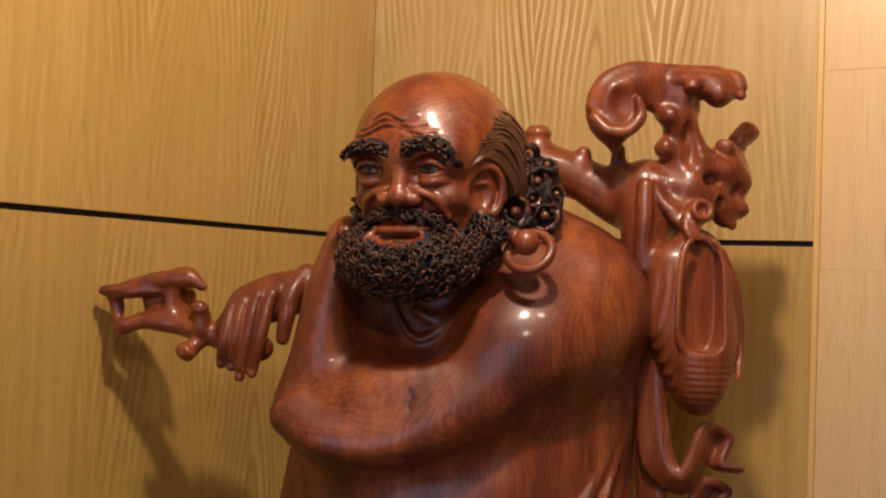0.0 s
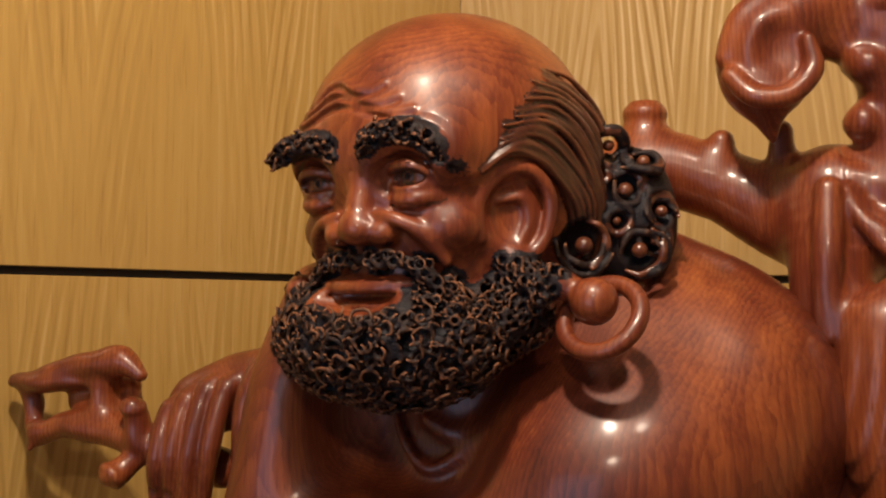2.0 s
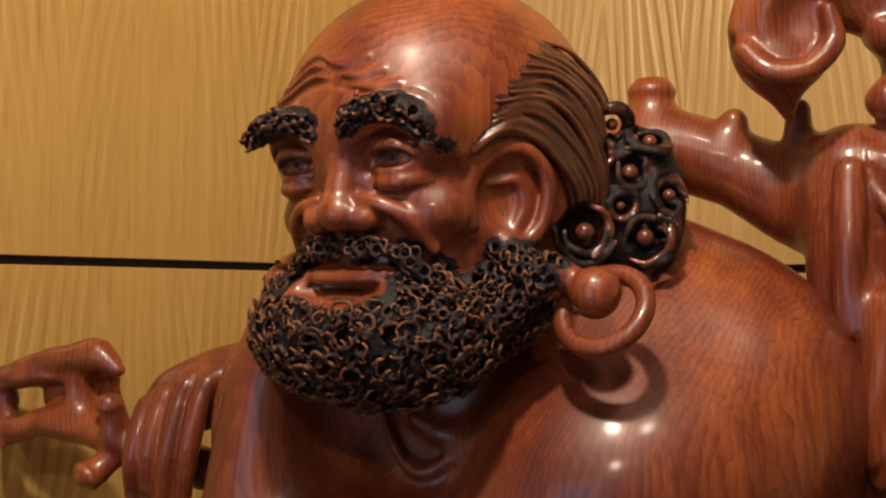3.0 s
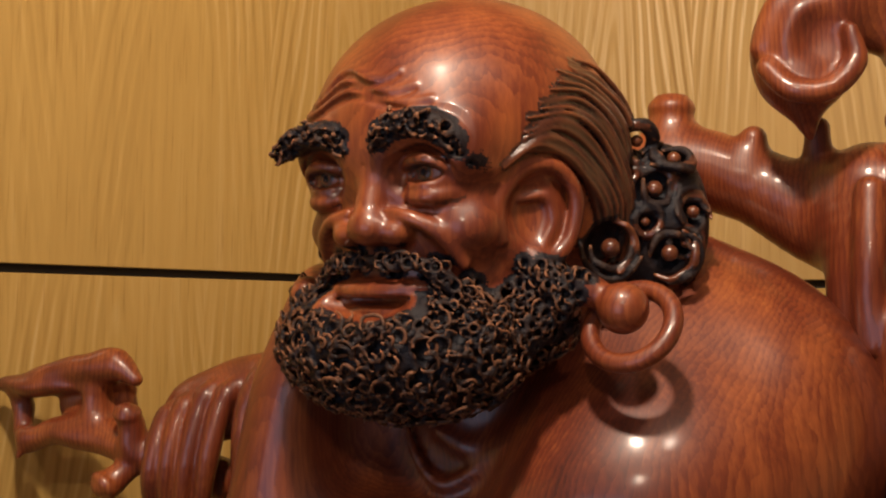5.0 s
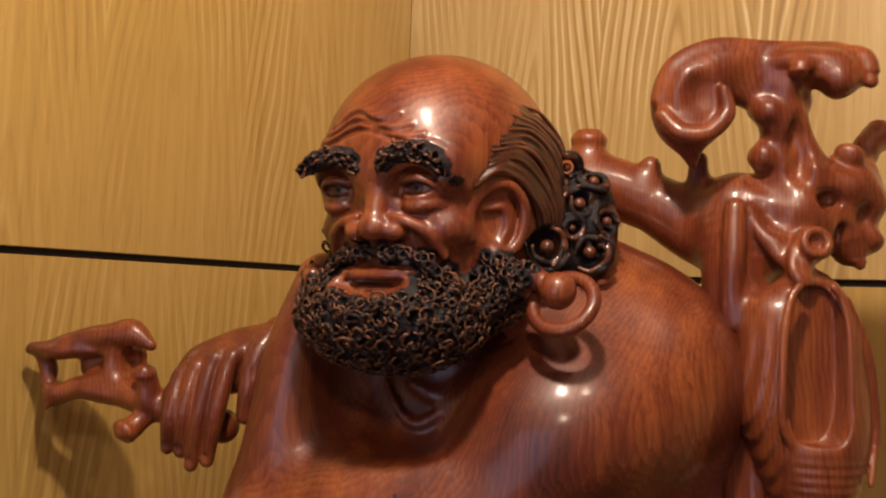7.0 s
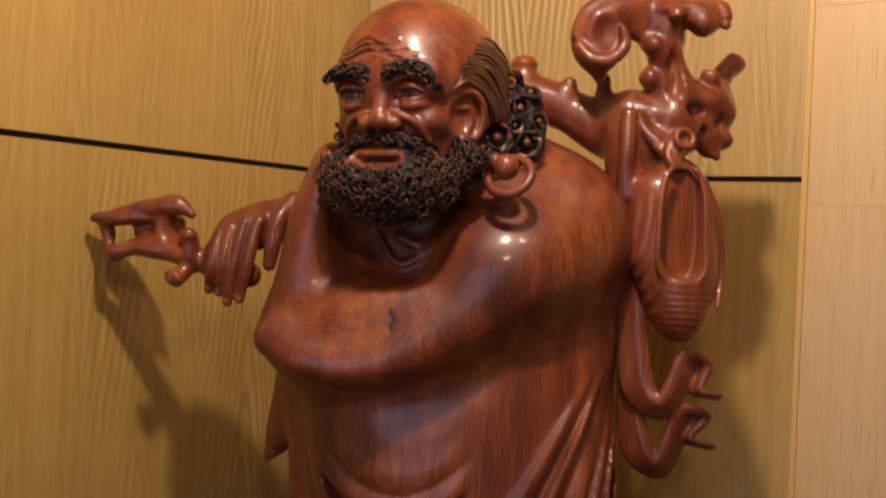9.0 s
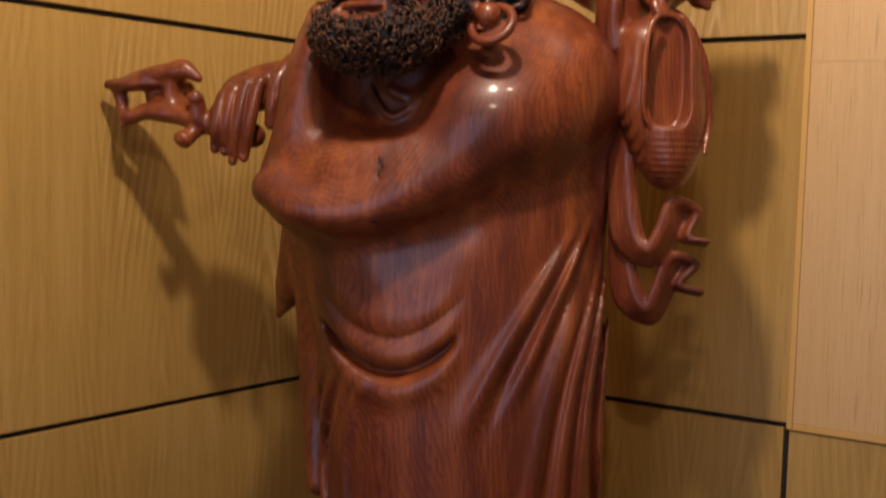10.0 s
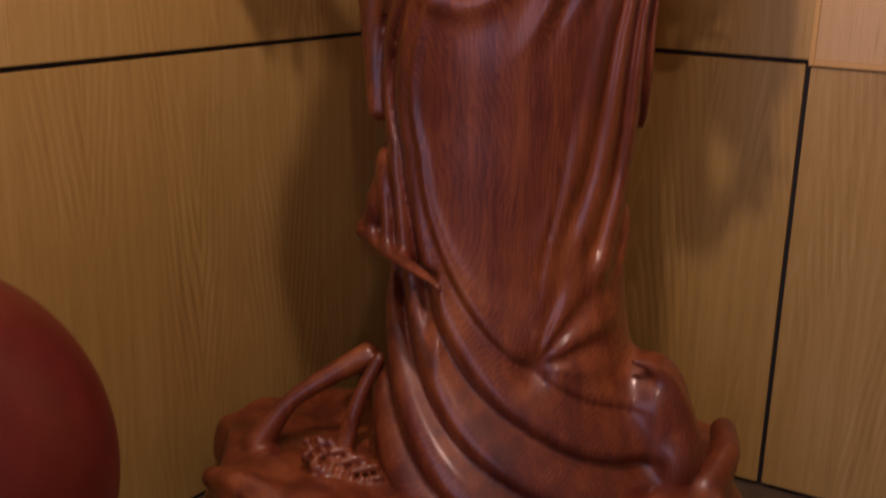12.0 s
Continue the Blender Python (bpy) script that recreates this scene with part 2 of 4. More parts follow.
veneer_panel(wall_right, -1, EDGE + 0.012, RIGHT_LENGTH, 0.976, 0.988, LIPPING, "lipping", 0.005, "yellow edge strip")

A = CORNER + Matrix.Rotation(radians(LEFT_TURN), 3, "Z") @ Vector((LEFT_LENGTH, 0, 0))
B = CORNER + Matrix.Rotation(radians(RIGHT_TURN), 3, "Z") @ Vector((RIGHT_LENGTH, 0, 0))
D = A + B - CORNER


def slab(name, z0, z1, mat, grow=0.2):
    bm = bmesh.new()
    mid = (A + B + CORNER + D) / 4
    ring = [p + (p - mid).normalized() * grow for p in (CORNER, A, D, B)]
    low = [bm.verts.new((p.x, p.y, z0)) for p in ring]
    high = [bm.verts.new((p.x, p.y, z1)) for p in ring]
    bm.faces.new(low)
    bm.faces.new(high[::-1])
    for i in range(4):
        bm.faces.new((low[i], high[i], high[i - 1], low[i - 1]))
    bmesh.ops.recalc_face_normals(bm, faces=bm.faces)
    return part(name, bm, mat)


def plain_wall(name, p, q):
    along = (q - p)
    wall = part(name, box((0, 0, 0), (along.length, 0.12, CEILING)), PLASTER)
    wall.matrix_world = Matrix.Translation(p) @ pose(0, 0, 0, 0, 0, math.degrees(math.atan2(along.y, along.x)))
    return tagged(wall, "plain cream plastered wall", "wall", kind="structure")


tagged(slab("floor", -0.1, 0.0, FLOORING), "dark polished stone floor", "floor", kind="structure")
tagged(slab("ceiling", CEILING, CEILING + 0.1, PLASTER), "plain cream ceiling", "ceiling", kind="structure")
plain_wall("wall_back", D, A)
plain_wall("wall_side", B, D)

# ---- carving tools: solid shapes blended on a grid, then skinned ----
class Clay:
    def __init__(self, lo, hi, h):
        self.lo, self.h = np.array(lo), h
        self.n = np.ceil((np.array(hi) - self.lo) / h).astype(int) + 1
        self.axes = [(self.lo[i] + h * np.arange(self.n[i])).astype(np.float32) for i in range(3)]
        self.d = np.full(self.n, 0.2, np.float32)
        self.m = np.zeros(self.n, np.uint8)

    def room(self, lo, hi, pad):
        a = np.clip(np.floor((np.array(lo) - pad - self.lo) / self.h).astype(int), 0, self.n)
        b = np.clip(np.ceil((np.array(hi) + pad - self.lo) / self.h).astype(int) + 1, 0, self.n)
        s = tuple(slice(i, j) for i, j in zip(a, b))
        return s, np.ix_(*[ax[k] for ax, k in zip(self.axes, s)])

    def blend(self, shape, k=0.01, mat=None, cut=False, reach=0.004):
        fn, lo, hi = shape
        s, (x, y, z) = self.room(lo, hi, k * 1.5 + 3 * self.h)
        d = self.d[s]
        if d.size == 0:
            return
        v = fn(x, y, z)
        if cut:
            w = np.clip(0.5 - 0.5 * (d + v) / k, 0, 1)
            self.d[s] = d + (-v - d) * w + k * w * (1 - w)
        else:
            w = np.clip(0.5 + 0.5 * (d - v) / k, 0, 1)
            self.d[s] = d + (v - d) * w - k * w * (1 - w)
        if mat is not None:
            m = self.m[s]
            m[np.broadcast_to((v < (reach if cut else d + 0.0015)), m.shape)] = mat

    def add(self, shape, k=0.01, mat=None):
        self.blend(shape, k, mat)

    def cut(self, shape, k=0.01, mat=None, reach=0.004):
        self.blend(shape, k, mat, True, reach)

    def push(self, fn, lo, hi):
        """Raises or lowers the skin by fn metres within a box."""
        s, (x, y, z) = self.room(lo, hi, 0)
        if self.d[s].size:
            self.d[s] -= fn(x, y, z)

    def skin_from(self, centre, p, proud=0.0):
        """Where the line from centre through p leaves the solid, proud metres further out."""
        way = np.array(p, float) - centre
        way /= np.linalg.norm(way)
        far = np.arange(0.20, 0.04, -0.0006)
        at = np.array(centre) + far[:, None] * way
        i = np.clip(np.round((at - self.lo) / self.h).astype(int), 0, self.n - 1)
        hit = np.argmax(self.d[i[:, 0], i[:, 1], i[:, 2]] < 0)
        return np.array(centre) + (far[hit] + proud) * way

    def skin(self):
        """Corners and four-sided faces of the surface, with a material number for each face."""
        d, n = self.d, self.n
        inside = d < 0
        total = np.zeros(n - 1, np.uint8)
        corners = [(i, j, k) for i in (0, 1) for j in (0, 1) for k in (0, 1)]
        for i, j, k in corners:
            total += inside[i:n[0] - 1 + i, j:n[1] - 1 + j, k:n[2] - 1 + k]
        cells = np.argwhere((total > 0) & (total < 8))
        ids = np.full(n - 1, -1, np.int32)
        ids[tuple(cells.T)] = np.arange(len(cells))
        val = {c: d[tuple((cells + c).T)] for c in corners}
        acc, cnt = np.zeros((len(cells), 3)), np.zeros(len(cells))
        for a in corners:
            for ax in range(3):
                if a[ax]:
                    continue
                b = tuple(1 if i == ax else a[i] for i in range(3))
                va, vb = val[a], val[b]
                on = (va < 0) != (vb < 0)
                f = np.where(on, va / np.where(on, va - vb, 1), 0)
                p = np.tile(np.array(a, float), (len(cells), 1))
                p[:, ax] += f
                acc[on] += p[on]
                cnt[on] += 1
        verts = self.lo + self.h * (cells + acc / cnt[:, None])
        quads = []
        for ax in range(3):
            u, v = (ax + 1) % 3, (ax + 2) % 3
            sl = lambda o: tuple(slice(o, n[i] - 1 + o) if i == ax else slice(1, n[i] - 1) for i in range(3))
            a, b = inside[sl(0)], inside[sl(1)]
            e = np.argwhere(a != b)
            flip = a[tuple(e.T)]
            base = e.copy()
            base[:, u] += 1
            base[:, v] += 1
            q = []
            for du, dv in ((-1, -1), (0, -1), (0, 0), (-1, 0)):
                c = base.copy()
                c[:, u] += du
                c[:, v] += dv
                q.append(ids[tuple(c.T)])
            q = np.stack(q, 1)
            q[~flip] = q[~flip][:, ::-1]
            quads.append(q)
        quads = np.concatenate(quads)
        mats = self.m[tuple(cells[quads[:, 0]].T)]
        return verts, quads, mats


def ball(c, r, turn=None):
    """An ellipsoid; turn: three unit axes as rows."""
    c, r = np.array(c, float), np.array([r] * 3 if isinstance(r, (int, float)) else r, float)
    reach = np.full(3, r.max()) if turn is not None else r

    def fn(x, y, z):
        p = (x - c[0], y - c[1], z - c[2])
        if turn is not None:
            p = [a[0] * p[0] + a[1] * p[1] + a[2] * p[2] for a in turn]
        k0 = np.sqrt((p[0] / r[0]) ** 2 + (p[1] / r[1]) ** 2 + (p[2] / r[2]) ** 2)
        k1 = np.sqrt((p[0] / r[0] ** 2) ** 2 + (p[1] / r[1] ** 2) ** 2 + (p[2] / r[2] ** 2) ** 2)
        return k0 * (k0 - 1) / np.maximum(k1, 1e-6)
    return fn, c - reach, c + reach


def rod(a, b, ra, rb=None):
    """A tapered rod with round ends."""
    a, b, rb = np.array(a, float), np.array(b, float), ra if rb is None else rb
    ab = b - a
    q = max(float(ab @ ab), 1e-9)

    def fn(x, y, z):
        t = np.clip(((x - a[0]) * ab[0] + (y - a[1]) * ab[1] + (z - a[2]) * ab[2]) / q, 0, 1)
        return np.sqrt((x - a[0] - t * ab[0]) ** 2 + (y - a[1] - t * ab[1]) ** 2 + (z - a[2] - t * ab[2]) ** 2) - (ra + (rb - ra) * t)
    r = max(ra, rb)
    return fn, np.minimum(a, b) - r, np.maximum(a, b) + r


def ring(c, axis, R, r):
    c, a = np.array(c, float), np.array(axis, float)
    a /= np.linalg.norm(a)

    def fn(x, y, z):
        px, py, pz = x - c[0], y - c[1], z - c[2]
        t = px * a[0] + py * a[1] + pz * a[2]
        s = np.sqrt(np.maximum(px * px + py * py + pz * pz - t * t, 0))
        return np.sqrt((s - R) ** 2 + t * t) - r
    return fn, c - R - r, c + R + r


def curve(points, steps=6):
    """A smooth line through points."""
    p = np.array(points, float)
    p = np.vstack([2 * p[0] - p[1], p, 2 * p[-1] - p[-2]])
    out = []
    for i in range(1, len(p) - 2):
        for t in np.arange(steps) / steps:
            a, b, c, d = p[i - 1:i + 3]
            out.append(0.5 * (2 * b + (c - a) * t + (2 * a - 5 * b + 4 * c - d) * t * t + (3 * b - a - 3 * c + d) * t ** 3))
    out.append(p[-2])
    return np.array(out)


def chain(points, radii, steps=5):
    """A rod bent through points, its radius running through radii."""
    line = curve(points, steps)
    rr = np.interp(np.linspace(0, 1, len(line)), np.linspace(0, 1, len(radii)), radii)
    segs = [rod(a, b, float(ra), float(rb)) for a, b, ra, rb in zip(line[:-1], line[1:], rr[:-1], rr[1:])]

    def fn(x, y, z):
        out = segs[0][0](x, y, z)
        for s in segs[1:]:
            out = np.minimum(out, s[0](x, y, z))
        return out
    return fn, np.min([s[1] for s in segs], 0), np.max([s[2] for s in segs], 0)


def tube(clay, points, radii, k=0.008, mat=None, steps=5, cut=False, reach=0.004):
    clay.blend(chain(points, radii, steps), k, mat, cut, reach)

# ---- the carved statue ----
TURN_FACE = radians(24)
HEAD = np.array((-0.012, 1.672, 1.805))
AX_R = np.array((math.cos(TURN_FACE), -math.sin(TURN_FACE), 0))
AX_F = np.array((-math.sin(TURN_FACE), -math.cos(TURN_FACE), 0))
AX_U = np.array((0, 0, 1.0))
FACE = (AX_R, AX_F, AX_U)


def on_head(r, f, u):
    """A place on the head: r to the statue's own left, f ahead of its face, u up."""
    return HEAD + r * AX_R + f * AX_F + u * AX_U


def carve_head():
    c = Clay((-0.21, 1.43, 1.55), (0.25, 1.82, 1.975), 0.0016)
    rng = np.random.default_rng(4)
    H = on_head
    crown = H(-0.003, -0.006, 0.036)
    c.add(ball(crown, (0.119, 0.136, 0.116), FACE))
    c.add(ball(H(0, 0.046, 0.028), (0.099, 0.099, 0.085), FACE), 0.04)
    c.add(ball(H(0, 0.046, -0.060), (0.090, 0.083, 0.10), FACE), 0.04)
    c.add(rod(H(-0.060, 0.112, 0.012), H(0.060, 0.112, 0.012), 0.026), 0.03)
    # furrows of the forehead, with soft rolls between them
    for i, u in enumerate((0.040, 0.049, 0.058)):
        line, roll = [], []
        for j, r in enumerate(np.linspace(-0.080 + 0.010 * i, 0.052 - 0.014 * i, 9)):
            up = u + 0.006 * math.sin(j * 1.05 + 3.6 + i * 0.35)
            line.append(c.skin_from(crown, H(r, 0.13, up)))
            roll.append(c.skin_from(crown, H(r, 0.13, up + 0.0045), -0.0015))
        tube(c, roll, [0.001, 0.0030, 0.0032, 0.0030, 0.001], 0.005, steps=3)
        tube(c, line, [0.0008, 0.0022, 0.0026, 0.0022, 0.0008], 0.003, steps=3, cut=True)
    for s in (-1, 1):
        e = 0.0455 if s > 0 else -0.0535
        # socket, eyeball, heavy lids, iris, pouch
        c.cut(ball(H(e, 0.146, -0.013), (0.028, 0.026, 0.021), FACE), 0.008)
        c.add(ball(H(e, 0.1155, -0.013), (0.0235, 0.0195, 0.0195), FACE), 0.003)
        tube(c, [H(e - s * 0.024, 0.125, -0.009), H(e - s * 0.012, 0.1345, -0.0035), H(e + s * 0.002, 0.1365, -0.0025), H(e + s * 0.014, 0.130, -0.007), H(e + s * 0.025, 0.114, -0.017), H(e + s * 0.034, 0.100, -0.026)],
             [0.002, 0.0046, 0.0052, 0.0048, 0.0034, 0.0014], 0.002)
        tube(c, [H(e - s * 0.022, 0.124, -0.016), H(e - s * 0.010, 0.1335, -0.0205), H(e + s * 0.004, 0.134, -0.021), H(e + s * 0.018, 0.123, -0.0185)], [0.0014, 0.0026, 0.0026, 0.0014], 0.002)
        tube(c, [H(e - s * 0.020, 0.122, -0.022), H(e - s * 0.008, 0.1305, -0.0285), H(e + s * 0.006, 0.1295, -0.029), H(e + s * 0.019, 0.118, -0.0245)], [0.004, 0.0066, 0.0066, 0.004], 0.004)
        # creases and slit get the dark groove material: their shade is painted in
        tube(c, [H(e - s * 0.022, 0.127, -0.030), H(e - s * 0.006, 0.136, -0.0375), H(e + s * 0.012, 0.130, -0.0365), H(e + s * 0.026, 0.115, -0.030)], [0.0008, 0.0018, 0.0018, 0.0008], 0.002, 2, cut=True, reach=0.0003)
        tube(c, [H(e - s * 0.014, 0.139, 0.0035), H(e + s * 0.004, 0.141, 0.0055), H(e + s * 0.020, 0.129, -0.0025), H(e + s * 0.032, 0.112, -0.016)], [0.001, 0.0022, 0.0022, 0.001], 0.002, 2, cut=True, reach=0.0003)
        c.cut(ball(H(e, 0.139, -0.0125), (0.0180, 0.018, 0.0062), FACE), 0.0010, 2, 0.0004)
        c.add(ball(H(e, 0.1115, -0.0130), (0.0200, 0.0190, 0.0180), FACE), 0.0004, 0)
        c.cut(ring(H(e - s * 0.002, 0.1300, -0.0115), AX_F, 0.0052, 0.0012), 0.0008, 2, 0.0008)
        c.cut(ball(H(e - s * 0.002, 0.1315, -0.0115), (0.0026, 0.0032, 0.0026), FACE), 0.0008, 1, 0.0004)
        # cheek and the ridge from the nose to the mouth's corner, a groove under it
        c.add(ball(H(s * 0.056, 0.098, -0.050), (0.030, 0.026, 0.022), FACE), 0.016)
        tube(c, [H(s * 0.020, 0.139, -0.040), H(s * 0.037, 0.136, -0.045), H(s * 0.055, 0.124, -0.056), H(s * 0.066, 0.108, -0.078)], [0.004, 0.006, 0.0065, 0.004], 0.006)
        tube(c, [H(s * 0.026, 0.141, -0.049), H(s * 0.041, 0.134, -0.058), H(s * 0.052, 0.124, -0.072), H(s * 0.056, 0.114, -0.086)], [0.002, 0.0042, 0.0042, 0.002], 0.004, cut=True)
        # wing of the nose and nostril
        c.add(ball(H(s * 0.0225, 0.133, -0.055), (0.013, 0.014, 0.011), FACE), 0.006)
        c.cut(ball(H(s * 0.013, 0.142, -0.066), 0.0055), 0.003)
    c.add(rod(H(0, 0.132, 0.000), H(0.002, 0.141, -0.046), 0.0095, 0.0125), 0.006)
    c.add(ball(H(0.003, 0.142, -0.052), (0.0165, 0.015, 0.013), FACE), 0.007)
    for u in (0.0015, -0.005):
        tube(c, [H(-0.013, 0.138, u + 0.002), H(0, 0.1435, u), H(0.013, 0.138, u + 0.002)], [0.001, 0.002, 0.001], 0.003, cut=True)
    # ears: shell, rim, inner fold
    for s in (-1, 1):
        n = 0.84 * s * AX_R + 0.54 * AX_F
        b = 0.54 * s * AX_R * -1 + 0.84 * AX_F
        E = lambda p, q, o: H(s * 0.098, 0.058, -0.041) - (1.22 * p - 0.004) * b + q * AX_U + o * n
        c.add(ball(E(0.0, 0, -0.006), (0.012, 0.032, 0.040), (n, b, AX_U)), 0.008)
        c.cut(ball(E(-0.002, 0.002, 0.010), (0.014, 0.022, 0.028), (n, b, AX_U)), 0.005)
        tube(c, [E(-0.022, -0.018, 0.002), E(-0.025, 0.010, 0.004), E(-0.010, 0.036, 0.006), E(0.014, 0.038, 0.006), E(0.028, 0.016, 0.005),
                 E(0.024, -0.016, 0.003), E(0.006, -0.040, 0.001)], [0.004, 0.005, 0.006, 0.006, 0.006, 0.006, 0.007], 0.004, steps=4)
        tube(c, [E(-0.008, 0.014, -0.001), E(0.008, 0.016, 0.0), E(0.014, 0.0, 0.0), E(0.008, -0.018, 0.0)], [0.003, 0.004, 0.004, 0.003], 0.004)
        c.add(rod(E(0.004, -0.036, 0.0), E(0.016, -0.062, 0.010), 0.011, 0.013), 0.010)
    # the lobe's bead and its ring
    c.add(rod((0.085, 1.585, 1.715), (0.118, 1.586, 1.696), 0.013, 0.010), 0.01)
    c.add(ball((0.118, 1.580, 1.697), 0.0195), 0.004)
    c.add(ring((0.124, 1.583, 1.684), (-0.42, -1, 0.72), 0.0325, 0.0074), 0.003)
    c.add(ball((-0.148, 1.64, 1.702), (0.014, 0.018, 0.018)), 0.006)
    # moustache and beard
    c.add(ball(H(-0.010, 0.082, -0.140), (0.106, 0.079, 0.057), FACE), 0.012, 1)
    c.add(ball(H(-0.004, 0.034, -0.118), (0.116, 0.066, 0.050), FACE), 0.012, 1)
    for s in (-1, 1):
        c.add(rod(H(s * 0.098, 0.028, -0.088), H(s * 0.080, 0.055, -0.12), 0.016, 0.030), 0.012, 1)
    c.cut(ball(H(-0.004, 0.165, -0.104), (0.050, 0.050, 0.019), FACE), 0.006, 0)
    for s in (-1, 1):
        tube(c, [H(0, 0.136, -0.076), H(s * 0.028, 0.133, -0.076), H(s * 0.054, 0.122, -0.084), H(s * 0.070, 0.108, -0.104)], [0.004, 0.0055, 0.006, 0.005], 0.004, 1)
    c.add(ball(H(-0.003, 0.112, -0.0950), (0.052, 0.024, 0.0072), FACE), 0.004, 0)
    tube(c, [H(-0.046, 0.117, -0.1000), H(-0.022, 0.132, -0.0995), H(0.016, 0.132, -0.0995), H(0.040, 0.117, -0.1000)], [0.0025, 0.0038, 0.0038, 0.0025], 0.004, 0)
    c.add(ball(H(-0.003, 0.112, -0.1130), (0.038, 0.0195, 0.0060), FACE), 0.004, 0)
    # the line between the lips is painted dark as well, like shade
    tube(c, [H(-0.050, 0.121, -0.1045), H(-0.003, 0.141, -0.1045), H(0.044, 0.121, -0.1045)], [0.0014, 0.0022, 0.0014], 0.0015, 2, cut=True, reach=0.0002)
    # curls of the beard: little rings and pits
    golden = math.pi * (3 - math.sqrt(5))
    for centre, radii, count in ((H(-0.010, 0.082, -0.140), (0.106, 0.079, 0.057), 1300), (H(-0.004, 0.034, -0.118), (0.116, 0.066, 0.050), 1100)):
        for i in range(count):
            u = 1 - 2 * (i + 0.5) / count
            a = golden * i + rng.uniform(-0.2, 0.2)
            w = math.sqrt(1 - u * u)
            dirn = np.array((w * math.cos(a), w * math.sin(a), u))
            if dirn[1] < -0.25:
                continue
            p = dirn * np.array(radii)
            nrm = p / np.array(radii) ** 2
            nrm /= np.linalg.norm(nrm)
            pos = centre + p[0] * AX_R + p[1] * AX_F + p[2] * AX_U
            loc = pos - HEAD
            r_, f_, u_ = loc @ AX_R, loc @ AX_F, loc @ AX_U
            if (u_ > -0.118 and abs(r_ + 0.004) < 0.052 and f_ > 0.08) or u_ > -0.070 or (u_ > -0.095 and abs(r_) < 0.075 and f_ > 0.06):
                continue
            wn = nrm[0] * AX_R + nrm[1] * AX_F + nrm[2] * AX_U
            R = rng.choice((0.0028, 0.0036, 0.0045, 0.0055, 0.0075)) * rng.uniform(0.85, 1.15)
            side = np.cross(wn, rng.normal(0, 1, 3))
            side /= np.linalg.norm(side)
            other = np.cross(wn, side)
            pos = pos + wn * rng.uniform(-0.001, 0.005)
            # a lock that turns three quarters round a pit and lifts its end
            a0, span = rng.uniform(0, 6.28), rng.uniform(3.2, 5.6)
            lock = [pos + R * rng.uniform(0.8, 1.25) * (math.cos(a0 + span * k / 5) * side + math.sin(a0 + span * k / 5) * other) + wn * (0.0035 * k / 5 - 0.001) for k in range(6)]
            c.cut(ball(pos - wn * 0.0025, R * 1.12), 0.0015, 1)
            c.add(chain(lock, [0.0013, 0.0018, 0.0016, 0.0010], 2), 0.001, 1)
    for s in (-1, 1):
        for line, count in (([H(s * 0.004, 0.140, -0.077), H(s * 0.028, 0.138, -0.077), H(s * 0.055, 0.126, -0.085), H(s * 0.071, 0.112, -0.104)], 80),
                            ([H(s * 0.098, 0.04, -0.082), H(s * 0.085, 0.075, -0.105), H(s * 0.07, 0.10, -0.12)], 90),
                            ([H(s * 0.090, 0.066, -0.084), H(s * 0.098, 0.055, -0.095), H(s * 0.100, 0.055, -0.115)], 70),
                            ([H(s * 0.074, 0.112, -0.090), H(s * 0.078, 0.108, -0.106), H(s * 0.076, 0.112, -0.120)], 50),
                            ([H(s * 0.108, 0.046, -0.100), H(s * 0.104, 0.060, -0.112), H(s * 0.100, 0.070, -0.130)], 60)):
            pts = curve(line, 12)
            seats = [c.skin_from(H(0, 0.02, -0.09), pts[rng.integers(len(pts))] + rng.normal(0, 0.0040, 3), -0.0012) for i in range(count)]
            for p in seats:
                R = rng.uniform(0.0022, 0.0045)
                c.cut(ball(p, R), 0.0012, 1)
                c.add(ring(p, p - H(0, 0.02, -0.09) + rng.normal(0, 0.04, 3), R, 0.0013), 0.001, 1)
        # eyebrows, tufted
        line = [H(0.013, 0.145, 0.011), H(0.034, 0.148, 0.022), H(0.056, 0.142, 0.022), H(0.072, 0.126, 0.010), H(0.082, 0.104, -0.007)]
        if s < 0:
            line = [H(-0.018, 0.145, 0.010), H(-0.036, 0.149, 0.019), H(-0.058, 0.148, 0.019), H(-0.086, 0.145, 0.007)]
        tube(c, line, [0.005, 0.0095, 0.0105, 0.0100, 0.006], 0.006, 1)
        pts = curve(line, 14)
        for i in range(130):
            j = rng.integers(len(pts) - 1)
            along = (pts[j + 1] - pts[j]) / np.linalg.norm(pts[j + 1] - pts[j])
            p = pts[j] + 0.0105 * (AX_F * rng.uniform(0.2, 1) + AX_U * rng.uniform(-0.7, 0.8))
            c.cut(ball(p + 0.0015 * AX_F, rng.uniform(0.002, 0.0042)), 0.0012, 1)
            tip = p + 0.0048 * (along * rng.uniform(0.1, 1) + AX_U * rng.uniform(-0.5, 0.8) + AX_F * rng.uniform(0, 0.5))
            bend = (p + tip) / 2 + rng.normal(0, 0.0022, 3)
            c.add(chain([p - 0.004 * along, bend, tip], [0.0012, 0.0020, 0.0010], 3), 0.001, 1)
    # combed hair of the side, strand by strand
    inner = np.array([(0.022, 1.563, 1.800), (0.046, 1.571, 1.816), (0.072, 1.597, 1.808), (0.088, 1.630, 1.780), (0.094, 1.645, 1.735)])
    outer = np.array([(0.070, 1.610, 1.892), (0.094, 1.640, 1.884), (0.112, 1.668, 1.855), (0.120, 1.690, 1.805), (0.122, 1.695, 1.745)])
